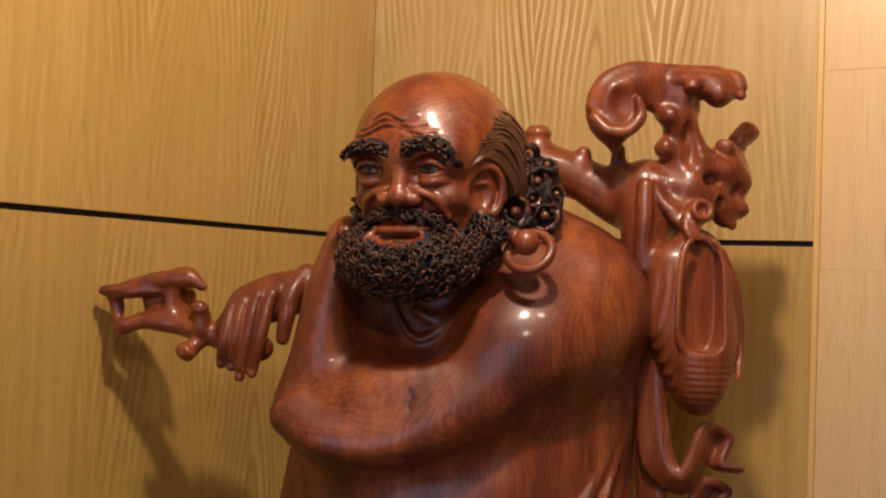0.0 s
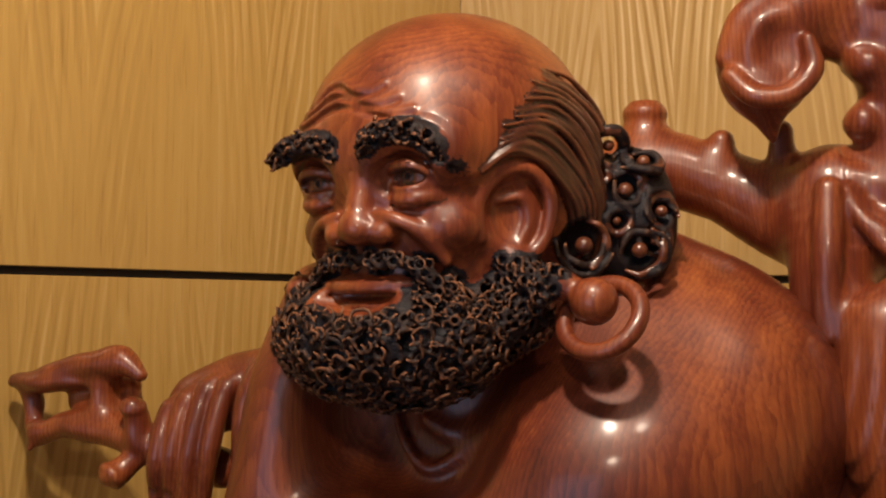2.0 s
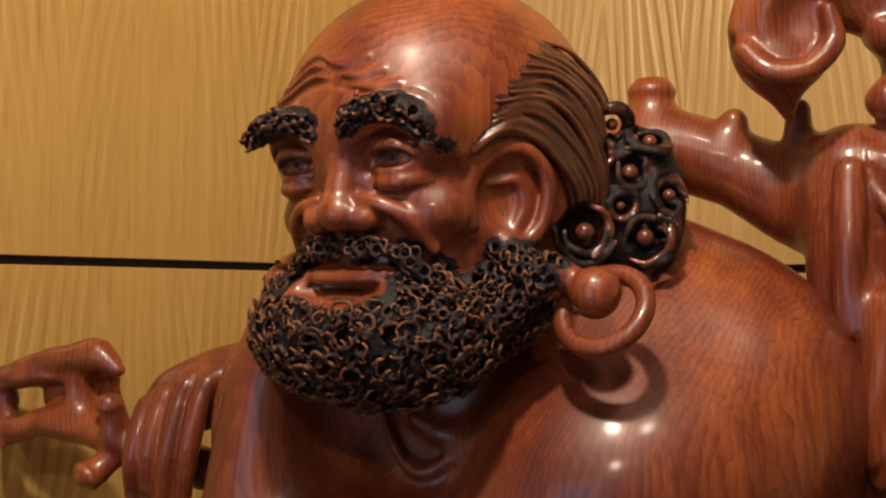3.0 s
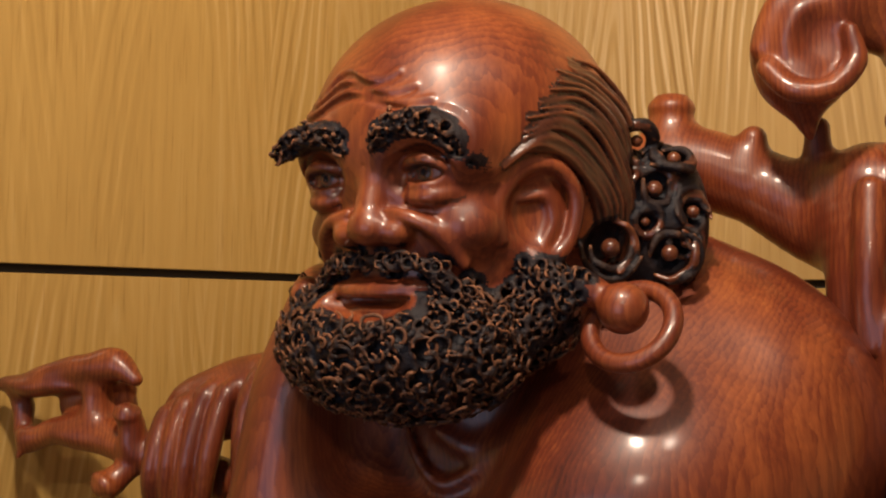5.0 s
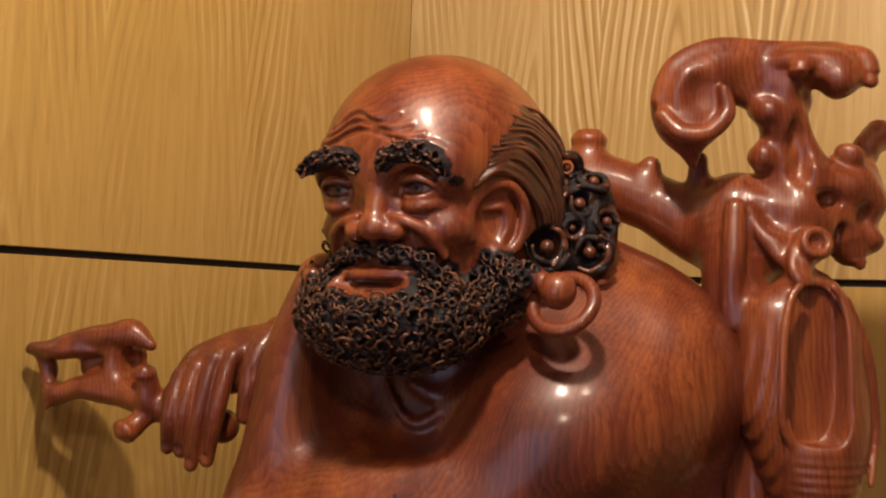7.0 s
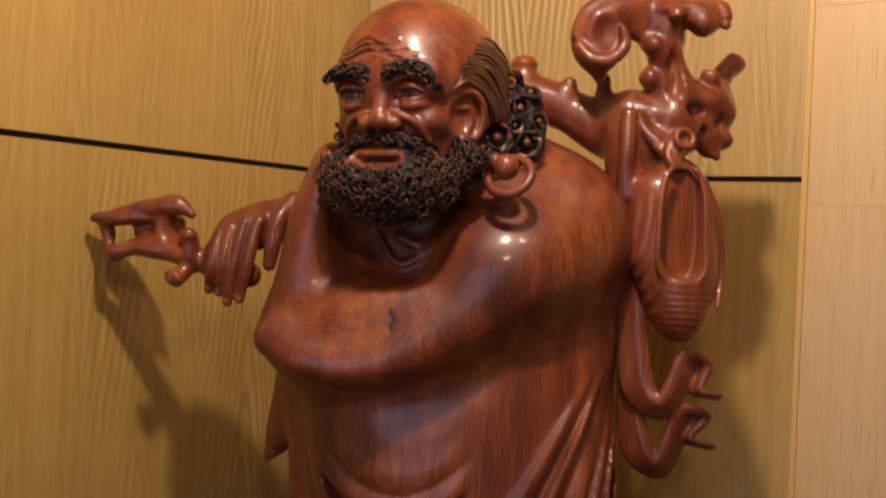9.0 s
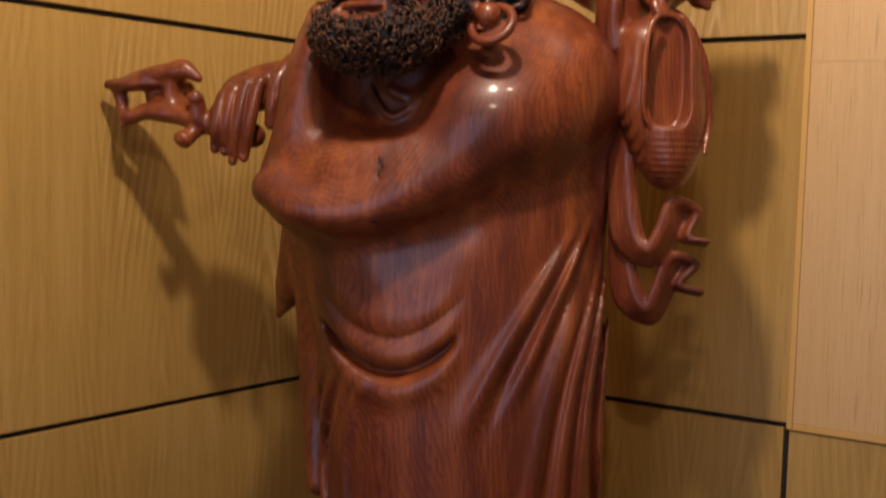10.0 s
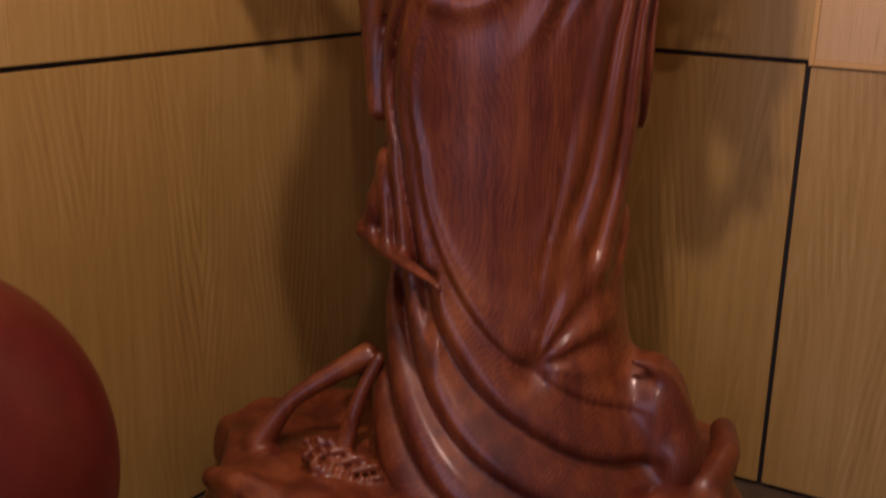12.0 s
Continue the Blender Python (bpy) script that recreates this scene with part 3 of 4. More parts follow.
    c.add(ball((0.070, 1.675, 1.800), (0.050, 0.055, 0.082)), 0.025)
    base = [[c.skin_from(crown, p) if j < 4 else p for j, p in enumerate(inner + (outer - inner) * k / 27)] for k in range(28)]
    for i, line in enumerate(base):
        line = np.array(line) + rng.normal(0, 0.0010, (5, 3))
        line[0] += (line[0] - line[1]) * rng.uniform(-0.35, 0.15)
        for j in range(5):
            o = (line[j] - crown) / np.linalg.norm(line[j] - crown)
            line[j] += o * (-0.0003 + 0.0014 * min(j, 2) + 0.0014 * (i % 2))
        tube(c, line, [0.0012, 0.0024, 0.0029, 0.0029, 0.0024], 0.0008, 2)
    # curls that show past the far cheek
    c.add(ball((-0.122, 1.668, 1.752), (0.017, 0.026, 0.030)), 0.006, 1)
    for i in range(26):
        p = np.array((-0.122, 1.668, 1.752)) + np.array((0.018, 0.027, 0.032)) * (lambda v: v / np.linalg.norm(v))(rng.normal(0, 1, 3))
        c.cut(ball(p, 0.004), 0.0015, 1)
        c.add(ring(p, rng.normal(0, 1, 3), rng.uniform(0.004, 0.007), 0.0019), 0.001, 1)
    # the knot of curls behind the ear
    bun = (((0.106, 1.640, 1.745), 0.016), ((0.152, 1.662, 1.742), 0.016), ((0.140, 1.668, 1.795), 0.013), ((0.171, 1.680, 1.778), 0.012), ((0.125, 1.672, 1.835), 0.011),
           ((0.155, 1.682, 1.823), 0.012), ((0.132, 1.664, 1.768), 0.009), ((0.165, 1.68, 1.752), 0.010), ((0.112, 1.668, 1.812), 0.010), ((0.150, 1.69, 1.71), 0.012))
    c.add(ball((0.142, 1.705, 1.77), (0.042, 0.040, 0.068)), 0.01, 1)
    for p, r in bun:
        p = np.array(p)
        way = np.array((0.35, -1, 0.1)) + rng.normal(0, 0.3, 3)
        way /= np.linalg.norm(way)
        e1 = np.cross(way, (0, 0, 1.0))
        e1 /= np.linalg.norm(e1)
        e2 = np.cross(way, e1)
        c.cut(ball(p + way * 0.002, r * 1.3), 0.003, 1)
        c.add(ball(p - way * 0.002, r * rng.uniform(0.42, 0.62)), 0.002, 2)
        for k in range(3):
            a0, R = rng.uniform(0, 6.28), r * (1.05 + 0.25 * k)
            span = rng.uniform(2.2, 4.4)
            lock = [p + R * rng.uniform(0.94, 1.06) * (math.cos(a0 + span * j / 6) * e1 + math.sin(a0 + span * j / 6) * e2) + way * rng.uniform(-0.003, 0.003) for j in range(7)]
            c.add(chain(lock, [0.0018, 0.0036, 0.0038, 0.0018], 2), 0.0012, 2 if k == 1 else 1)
    return c.skin()


BODY = np.array([  # z, left, right, front, back
    (0.20, -0.17, 0.42, 1.53, 2.03), (0.30, -0.15, 0.39, 1.555, 2.03), (0.45, -0.135, 0.328, 1.605, 2.02), (0.60, -0.15, 0.306, 1.63, 2.01), (0.70, -0.165, 0.303, 1.635, 2.0),
    (0.80, -0.162, 0.303, 1.635, 2.0), (0.90, -0.158, 0.318, 1.635, 2.0), (1.00, -0.16, 0.327, 1.63, 2.0), (1.15, -0.172, 0.328, 1.628, 2.0), (1.25, -0.195, 0.318, 1.625, 2.0),
    (1.35, -0.215, 0.318, 1.625, 2.0), (1.45, -0.232, 0.326, 1.635, 2.0), (1.55, -0.204, 0.322, 1.65, 1.99), (1.65, -0.174, 0.290, 1.67, 1.97), (1.72, -0.150, 0.235, 1.69, 1.93),
    (1.78, -0.08, 0.16, 1.73, 1.88), (1.82, 0.02, 0.06, 1.79, 1.82)])


LEVEL = np.linspace(0.10, 1.90, 361)
SOFT = np.exp(-(np.arange(-12, 13) / 6.0) ** 2)
PROFILE = [np.convolve(np.pad(np.interp(LEVEL, BODY[:, 0], BODY[:, i]), 12, "edge"), SOFT / SOFT.sum(), "valid") for i in range(1, 5)]


def section(z):
    xl, xr, yf, yb = (np.interp(z, LEVEL, col) for col in PROFILE)
    return (xl + xr) / 2, (yf + yb) / 2, (xr - xl) / 2, (yb - yf) / 2


def front(x, z, out=0.0):
    """The place on the front of the robe at x and z, out metres proud of it."""
    cx, cy, rx, ry = section(z)
    q = max(0.0, 1 - abs((x - cx) / rx) ** 2.3) ** (1 / 2.3)
    return (x, cy - ry * q - out, z)


def robe(points, out=0.0):
    return [front(x, z, out) for x, z in points]


def carve_body():
    c = Clay((-0.33, 1.42, 0.14), (0.52, 2.08, 1.84), 0.0045)

    def torso(x, y, z):
        cx, cy, rx, ry = (a.astype(np.float32) for a in section(z))
        k = (np.abs((x - cx) / rx) ** 2.3 + np.abs((y - cy) / ry) ** 2.3) ** (1 / 2.3)
        return (k - 1) * np.minimum(rx, ry)
    c.add((torso, np.array((-0.3, 1.45, 0.15)), np.array((0.5, 2.06, 1.82))), 0.001)
    # the bare arms hidden in the robe: a broad roll from the shoulder to the elbow
    tube(c, [(0.225, 1.745, 1.60), (0.14, 1.695, 1.535), (0.02, 1.672, 1.470), (-0.10, 1.672, 1.445), (-0.178, 1.70, 1.425)], [0.105, 0.10, 0.092, 0.082, 0.066], 0.05)
    c.add(ball((0.185, 1.80, 1.60), (0.135, 0.13, 0.14)), 0.06)
    tube(c, [(-0.148, 1.70, 1.70), (-0.168, 1.685, 1.62), (-0.182, 1.680, 1.53), (-0.200, 1.69, 1.44)], [0.034, 0.042, 0.045, 0.048], 0.04)
    # the open neck
    tube(c, [(-0.222, 1.632, 1.428), (-0.17, 1.612, 1.402), (-0.10, 1.604, 1.396), (-0.03, 1.604, 1.412), (0.05, 1.616, 1.455), (0.14, 1.640, 1.525)], [0.028, 0.034, 0.036, 0.037, 0.040, 0.045], 0.035)
    tube(c, [(-0.225, 1.60, 1.33), (-0.12, 1.585, 1.318), (-0.01, 1.590, 1.330), (0.08, 1.60, 1.37)], [0.012, 0.018, 0.018, 0.010], 0.05, cut=True)
    c.cut(ball((-0.048, 1.615, 1.603), (0.104, 0.095, 0.085)), 0.020)
    c.cut(ball((0.005, 1.60, 1.645), (0.070, 0.085, 0.05)), 0.025)
    c.add(rod((0.0, 1.735, 1.70), (-0.005, 1.765, 1.50), 0.075, 0.085), 0.02)
    c.add(ball((0.010, 1.765, 1.555), (0.115, 0.092, 0.10)), 0.025)
    tube(c, [(-0.074, 1.690, 1.600), (-0.060, 1.676, 1.570), (-0.040, 1.668, 1.548), (-0.018, 1.664, 1.552), (0.020, 1.664, 1.585), (0.056, 1.668, 1.622)], [0.003, 0.005, 0.0055, 0.0055, 0.005, 0.003], 0.006)
    tube(c, [(-0.040, 1.672, 1.590), (-0.010, 1.668, 1.578), (0.020, 1.672, 1.592)], [0.003, 0.007, 0.003], 0.012)
    c.add(ball((0.160, 1.700, 1.555), (0.110, 0.096, 0.080)), 0.05)
    c.add(ball((0.112, 1.660, 1.540), (0.080, 0.066, 0.058)), 0.05)
    c.add(ball((0.122, 1.722, 1.615), (0.078, 0.072, 0.062)), 0.06)
    c.add(ball((0.126, 1.664, 1.556), (0.080, 0.064, 0.062)), 0.06)
    # a drying check and a knot on the breast
    for centre, marks, radii in (((-0.04, 1.72, 1.46), ((-0.041, 1.59, 1.478), (-0.039, 1.59, 1.465), (-0.043, 1.58, 1.448)), [0.0008, 0.0024, 0.0008]),
                                 ((-0.046, 1.72, 1.40), ((-0.050, 1.58, 1.384), (-0.044, 1.57, 1.378)), [0.003, 0.0025])):
        tube(c, [c.skin_from(np.array(centre), p) for p in marks], radii, 0.004, 2, cut=True, reach=0.0015)
    near = lambda y: np.clip((1.86 - y) / 0.06, 0, 1)
    step = lambda v: np.clip(v, 0, 1) ** 2 * (3 - 2 * np.clip(v, 0, 1))
    bell = lambda v, w: np.exp(-(v / w) ** 2)

    # belly: a deep fold like a smile, lips round it and a shallow crease above
    def belly(x, y, z):
        q = z - np.minimum(5 * (x + 0.03) ** 2, 0.12)
        side = step((x + 0.175) / 0.05) * step((0.105 - x) / 0.05)
        h = -0.022 * bell(q - 1.137, 0.009) * step((x + 0.16) / 0.04) * step((0.085 - x) / 0.012) + 0.004 * bell(q - 1.166, 0.016) + 0.007 * bell(q - 1.105, 0.024)
        h += -0.0025 * bell(q - 1.195, 0.006) + 0.002 * bell(q - 1.222, 0.020)
        return h * side * near(y)
    c.push(belly, (-0.30, 1.5, 1.0), (0.2, 1.9, 1.36))

    # folds that fan out from the right shoulder towards the hip and the knee
    def fan(x, y, z):
        px, pz = 0.345 - x, 1.55 - z
        al, far = np.degrees(np.arctan2(px, pz)), np.hypot(px, pz)
        al = al + 0.8 * np.sin(far * 11)
        h = 0
        for mid, w, amp, d0, d1 in ((26.5, 2.0, 0.012, 0.16, 0.62), (23.3, 1.3, -0.008, 0.20, 0.60), (20.3, 1.5, 0.011, 0.14, 0.52), (17.6, 1.2, -0.007, 0.2, 0.55), (13.5, 1.5, 0.008, 0.25, 0.95),
                                    (11.4, 0.9, -0.006, 0.3, 0.95), (9.3, 1.1, 0.009, 0.2, 1.02), (7.4, 0.8, -0.007, 0.3, 1.0), (5.6, 1.0, 0.009, 0.2, 1.05), (3.9, 0.7, -0.006, 0.25, 1.0), (2.5, 0.8, 0.007, 0.2, 1.0)):
            h = h + amp * bell(al - mid, w) * step((far - d0) / 0.12) * step((d1 - far) / 0.14)
        return 0.85 * h * near(y)
    c.push(fan, (-0.1, 1.5, 0.45), (0.36, 1.95, 1.5))

    # folds that sweep from the left hip down and round to the hem
    def sweep(x, y, z):
        rho = np.sqrt((x - 0.35) ** 2 + (z - 0.85) ** 2)
        th = np.arctan2(0.85 - z, 0.35 - x)
        gap = 0.030 + 0.065 * step((th - 0.15) / 0.95)
        s = (rho - 0.445 - 0.11 * np.clip(-th, 0, 0.6) - 0.035 * step((th - 1.0) / 0.6) + 0.006 * np.sin(5 * th)) / gap
        saw = s - np.floor(s)
        terrace = (np.where(saw < 0.66, np.sin(saw / 0.66 * math.pi / 2), np.cos((saw - 0.66) / 0.34 * math.pi / 2)) - 0.5) * np.minimum(0.024, 0.42 * gap)
        h = terrace * step(s + 0.5) * step((4.3 - s) / 0.6) + 0.007 * bell(s + 0.1, 0.5)
        h = h + 0.018 * step((s - 0.3) / 2.5) * step(th / 0.5)
        return h * step((1.16 - z) / 0.10) * near(y) * step((z - 0.15) / 0.05)
    c.push(sweep, (-0.33, 1.44, 0.15), (0.5, 1.95, 1.17))

    # knee hollow and the soft ripples beside it
    def ripples(x, y, z):
        px, pz = x - 0.128, z - 0.470
        far = np.hypot(px, pz)
        al = np.degrees(np.arctan2(pz, px))
        h = -0.018 * bell(far, 0.030)
        for mid, w, amp, d1 in ((0, 9, 0.012, 0.17), (20, 7, -0.007, 0.17), (38, 8, 0.012, 0.19), (56, 6, -0.006, 0.2), (68, 6, 0.011, 0.26), (80, 5, -0.006, 0.26), (92, 5, 0.006, 0.28)):
            h = h + 0.6 * amp * bell(al + 40 * far - mid, w * 1.3) * step(far / 0.09) * step((d1 - far) / 0.06)
        return h * near(y)
    c.push(ripples, (-0.05, 1.5, 0.40), (0.36, 1.9, 0.78))

    # the flap that turns out on the left and the cloth tucked in below it
    tube(c, [(-0.135, 1.76, 0.80), (-0.165, 1.765, 0.73), (-0.204, 1.775, 0.672)], [0.035, 0.026, 0.006], 0.03)
    tube(c, [(-0.195, 1.772, 0.675), (-0.150, 1.705, 0.655), (-0.100, 1.63, 0.645), (-0.052, 1.565, 0.632)], [0.010, 0.014, 0.015, 0.010], 0.022)
    c.push(lambda x, y, z: -0.030 * step((0.645 - 0.12 * (x + 0.1) - z) / 0.012) * step((z - 0.40) / 0.22) * step((-0.045 - x) / 0.03) * near(y), (-0.30, 1.45, 0.38), (-0.02, 1.9, 0.70))
    tube(c, robe([(0.172, 0.95), (0.16, 0.80), (0.135, 0.66), (0.128, 0.54)], 0.004), [0.0015, 0.004, 0.004, 0.0015], 0.010, cut=True)
    # sleeve tail behind on the left
    tube(c, [(-0.20, 1.80, 1.36), (-0.235, 1.86, 1.25), (-0.272, 1.92, 1.185)], [0.04, 0.03, 0.006], 0.02)
    tube(c, [(-0.19, 1.80, 1.30), (-0.185, 1.84, 1.10), (-0.175, 1.82, 0.90)], [0.03, 0.03, 0.02], 0.02)
    # bunched hem on the right
    c.add(ball((0.365, 1.72, 0.36), (0.070, 0.10, 0.10)), 0.05)
    c.add(ball((0.405, 1.69, 0.27), (0.055, 0.10, 0.09)), 0.05)
    tube(c, [(0.315, 1.66, 0.47), (0.355, 1.66, 0.455), (0.40, 1.655, 0.40), (0.435, 1.65, 0.31), (0.43, 1.63, 0.24)], [0.006, 0.012, 0.013, 0.012, 0.008], 0.015)
    return c.skin()


def carve_staff():
    c = Clay((0.08, 1.58, 1.19), (0.60, 2.0, 2.02), 0.0028)
    # the rough staff over the shoulder
    tube(c, [(0.09, 1.84, 1.80), (0.16, 1.845, 1.835), (0.23, 1.84, 1.815), (0.29, 1.83, 1.785), (0.345, 1.80, 1.765), (0.40, 1.785, 1.79)], [0.045, 0.040, 0.036, 0.045, 0.05, 0.045], 0.02)
    c.add(rod((0.150, 1.843, 1.84), (0.152, 1.843, 1.890), 0.024, 0.021), 0.015)
    c.add(ring((0.152, 1.843, 1.892), (0, 0, 1), 0.016, 0.007), 0.004)
    c.cut(ball((0.152, 1.843, 1.906), (0.012, 0.012, 0.008)), 0.004)
    c.add(rod((0.225, 1.83, 1.83), (0.228, 1.825, 1.858), 0.018, 0.013), 0.012)
    c.add(rod((0.283, 1.82, 1.80), (0.285, 1.815, 1.866), 0.017, 0.011), 0.010)
    tube(c, [(0.33, 1.80, 1.80), (0.325, 1.775, 1.74), (0.325, 1.77, 1.66), (0.33, 1.79, 1.60)], [0.05, 0.040, 0.035, 0.02], 0.02)
    tube(c, [(0.318, 1.742, 1.80), (0.315, 1.730, 1.74), (0.313, 1.733, 1.67)], [0.013, 0.014, 0.010], 0.008)
    for i in range(5):
        tube(c, [(0.335 + 0.010 * i, 1.747, 1.80 - 0.006 * i), (0.350 + 0.010 * i, 1.735, 1.765 - 0.006 * i), (0.376 + 0.006 * i, 1.722, 1.735 - 0.004 * i)], [0.006, 0.008, 0.005], 0.006)
    # trunk of the head of the staff
    tube(c, [(0.39, 1.79, 1.78), (0.398, 1.78, 1.83), (0.380, 1.77, 1.885), (0.372, 1.765, 1.945)], [0.045, 0.031, 0.030, 0.030], 0.02)
    tube(c, [(0.385, 1.78, 1.82), (0.43, 1.785, 1.835), (0.462, 1.80, 1.815)], [0.035, 0.034, 0.036], 0.02)
    c.add(rod((0.465, 1.80, 1.83), (0.462, 1.80, 1.765), 0.036, 0.024), 0.015)
    c.add(ball((0.480, 1.795, 1.775), (0.016, 0.02, 0.018)), 0.008)
    c.add(ball((0.352, 1.765, 1.868), (0.017, 0.02, 0.020)), 0.008)
    c.add(ball((0.352, 1.748, 1.915), (0.016, 0.018, 0.018)), 0.010)
    c.cut(ball((0.385, 1.735, 1.885), (0.012, 0.02, 0.028)), 0.008)
    c.cut(ball((0.352, 1.73, 1.895), (0.008, 0.012, 0.008)), 0.006)
    # broken twig, hollow at its end, and a knot below it
    tube(c, [(0.455, 1.80, 1.835), (0.475, 1.82, 1.872), (0.506, 1.842, 1.908)], [0.026, 0.018, 0.018], 0.012)
    c.add(ring((0.508, 1.843, 1.910), (0.55, 0.25, 0.62), 0.015, 0.0055), 0.003)
    c.cut(ball((0.514, 1.846, 1.918), 0.013), 0.004)
    c.add(ball((0.452, 1.775, 1.868), (0.017, 0.016, 0.016)), 0.006)
    # the cap: a large scrolled lobe, a plate and a small curl
    tube(c, [(0.262, 1.755, 1.905), (0.268, 1.75, 1.945), (0.305, 1.755, 1.972), (0.36, 1.765, 1.972)], [0.030, 0.034, 0.026, 0.020], 0.02)
    c.add(ball((0.266, 1.757, 1.926), (0.046, 0.034, 0.056)), 0.015)
    tube(c, [(0.30, 1.765, 1.965), (0.34, 1.77, 1.945), (0.375, 1.77, 1.93)], [0.026, 0.024, 0.024], 0.02)
    tube(c, [(0.228, 1.74, 1.925), (0.245, 1.74, 1.965), (0.29, 1.745, 1.989), (0.36, 1.755, 1.990), (0.43, 1.76, 1.990)], [0.009, 0.011, 0.010, 0.010, 0.010], 0.008)
    c.cut(ball((0.277, 1.712, 1.925), (0.026, 0.018, 0.030)), 0.010)
    tube(c, [(0.232, 1.728, 1.905), (0.252, 1.718, 1.884), (0.282, 1.718, 1.884), (0.304, 1.724, 1.908), (0.300, 1.722, 1.935)], [0.009, 0.010, 0.010, 0.010, 0.006], 0.008)
    c.add(rod((0.262, 1.752, 1.895), (0.272, 1.762, 1.850), 0.028, 0.004), 0.010)
    c.add(ball((0.40, 1.762, 1.972), (0.055, 0.045, 0.020)), 0.012)
    c.add(ball((0.425, 1.735, 1.955), (0.030, 0.022, 0.026)), 0.010)
    c.add(ball((0.385, 1.722, 1.962), (0.013, 0.012, 0.011)), 0.006)
    tube(c, [(0.43, 1.755, 1.978), (0.458, 1.745, 1.975), (0.466, 1.735, 1.950)], [0.018, 0.015, 0.010], 0.010)
    for p, r in (((0.392, 1.738, 1.855), (0.014, 0.020, 0.022)), ((0.425, 1.752, 1.815), (0.013, 0.018, 0.010)), ((0.470, 1.765, 1.795), (0.010, 0.014, 0.016)), ((0.402, 1.728, 1.935), (0.016, 0.018, 0.014)), ((0.442, 1.765, 1.78), (0.008, 0.014, 0.012))):
        c.cut(ball(p, r), 0.010)
    c.add(rod((0.462, 1.79, 1.77), (0.470, 1.785, 1.742), 0.020, 0.006), 0.010)
    c.push(lambda x, y, z: 0.0028 * np.sin(70 * x + 45 * z) * np.sin(85 * z - 40 * x + 30 * y) + 0.0014 * np.sin(130 * z + 60 * x) * np.sin(110 * y + 90 * x), (0.335, 1.66, 1.75), (0.53, 1.95, 1.955))
    # ring knot that carries the shoe
    c.add(ring((0.400, 1.700, 1.762), (0.2, -1, 0.25), 0.014, 0.005), 0.003)
    tube(c, [(0.40, 1.725, 1.765), (0.385, 1.712, 1.735), (0.392, 1.70, 1.708), (0.405, 1.70, 1.70)], [0.018, 0.014, 0.010, 0.008], 0.010)
    tube(c, [(0.378, 1.712, 1.755), (0.376, 1.70, 1.73), (0.392, 1.692, 1.705)], [0.006, 0.006, 0.005], 0.004)
    # the straw shoe: body, opening with a rim, plaited toe
    A3 = (np.array((1.0, 0.25, 0)) / math.hypot(1, 0.25), np.array((-0.25, 1.0, 0)) / math.hypot(1, 0.25), np.array((0, 0, 1.0)))
    c.add(ball((0.398, 1.735, 1.605), (0.070, 0.060, 0.130), A3), 0.01)
    c.add(ball((0.407, 1.728, 1.540), (0.055, 0.056, 0.085), A3), 0.03)
    c.add(ball((0.408, 1.722, 1.490), (0.040, 0.044, 0.050), A3), 0.02)
    c.add(rod((0.352, 1.725, 1.68), (0.35, 1.73, 1.58), 0.022, 0.028), 0.03)
    c.push(lambda x, y, z: 0.0007 * np.sin(z * 620) * np.clip((1.533 - z) / 0.01, 0, 1) * np.clip((z - 1.43) / 0.02, 0, 1) * np.clip((1.76 - y) / 0.03, 0, 1) * np.clip((x - 0.372) / 0.01, 0, 1),
           (0.33, 1.62, 1.42), (0.50, 1.78, 1.545))
    c.push(lambda x, y, z: 0.0013 * np.sin((x * 0.95 - (z - 1.6) * 0.12 + y * 0.35) * 620) * np.clip((0.372 - x) / 0.008, 0, 1) * np.clip((1.68 - z) / 0.03, 0, 1) * np.clip((z - 1.46) / 0.03, 0, 1),
           (0.31, 1.62, 1.45), (0.38, 1.78, 1.70))
    
    def sole(x, y, z):
        px, pz = (x - 0.398) * A3[0][0] + (y - 1.70) * A3[0][1], z - 1.627
        far = (np.abs(px / (0.034 - 0.05 * np.clip(pz, 0, 1))) ** 3.5 + np.abs(pz / 0.086) ** 3.5) ** (1 / 3.5)
        return np.maximum((far - 1) * 0.034, y - 0.25 * (x - 0.398) - 1.712)
    c.cut((sole, np.array((0.35, 1.62, 1.53)), np.array((0.445, 1.74, 1.72))), 0.005)
    root = lambda v: math.copysign(abs(v) ** 0.62, v)
    oval = [(0.398 + (0.038 - 0.004 * math.sin(a)) * root(math.cos(a)), 1.690 + 0.010 * math.cos(a), 1.627 + 0.090 * root(math.sin(a))) for a in np.linspace(math.radians(112), math.radians(428), 22)]
    oval = [(x, y - 0.012 * math.cos((z - 1.62) / 0.09 * 1.2), z) for x, y, z in oval]
    tube(c, oval, [0.0048] * 3, 0.004, steps=2)
    tube(c, [(0.438, 1.715, 1.70), (0.462, 1.715, 1.64), (0.472, 1.72, 1.56), (0.462, 1.70, 1.50)], [0.004, 0.005, 0.005, 0.004], 0.004)
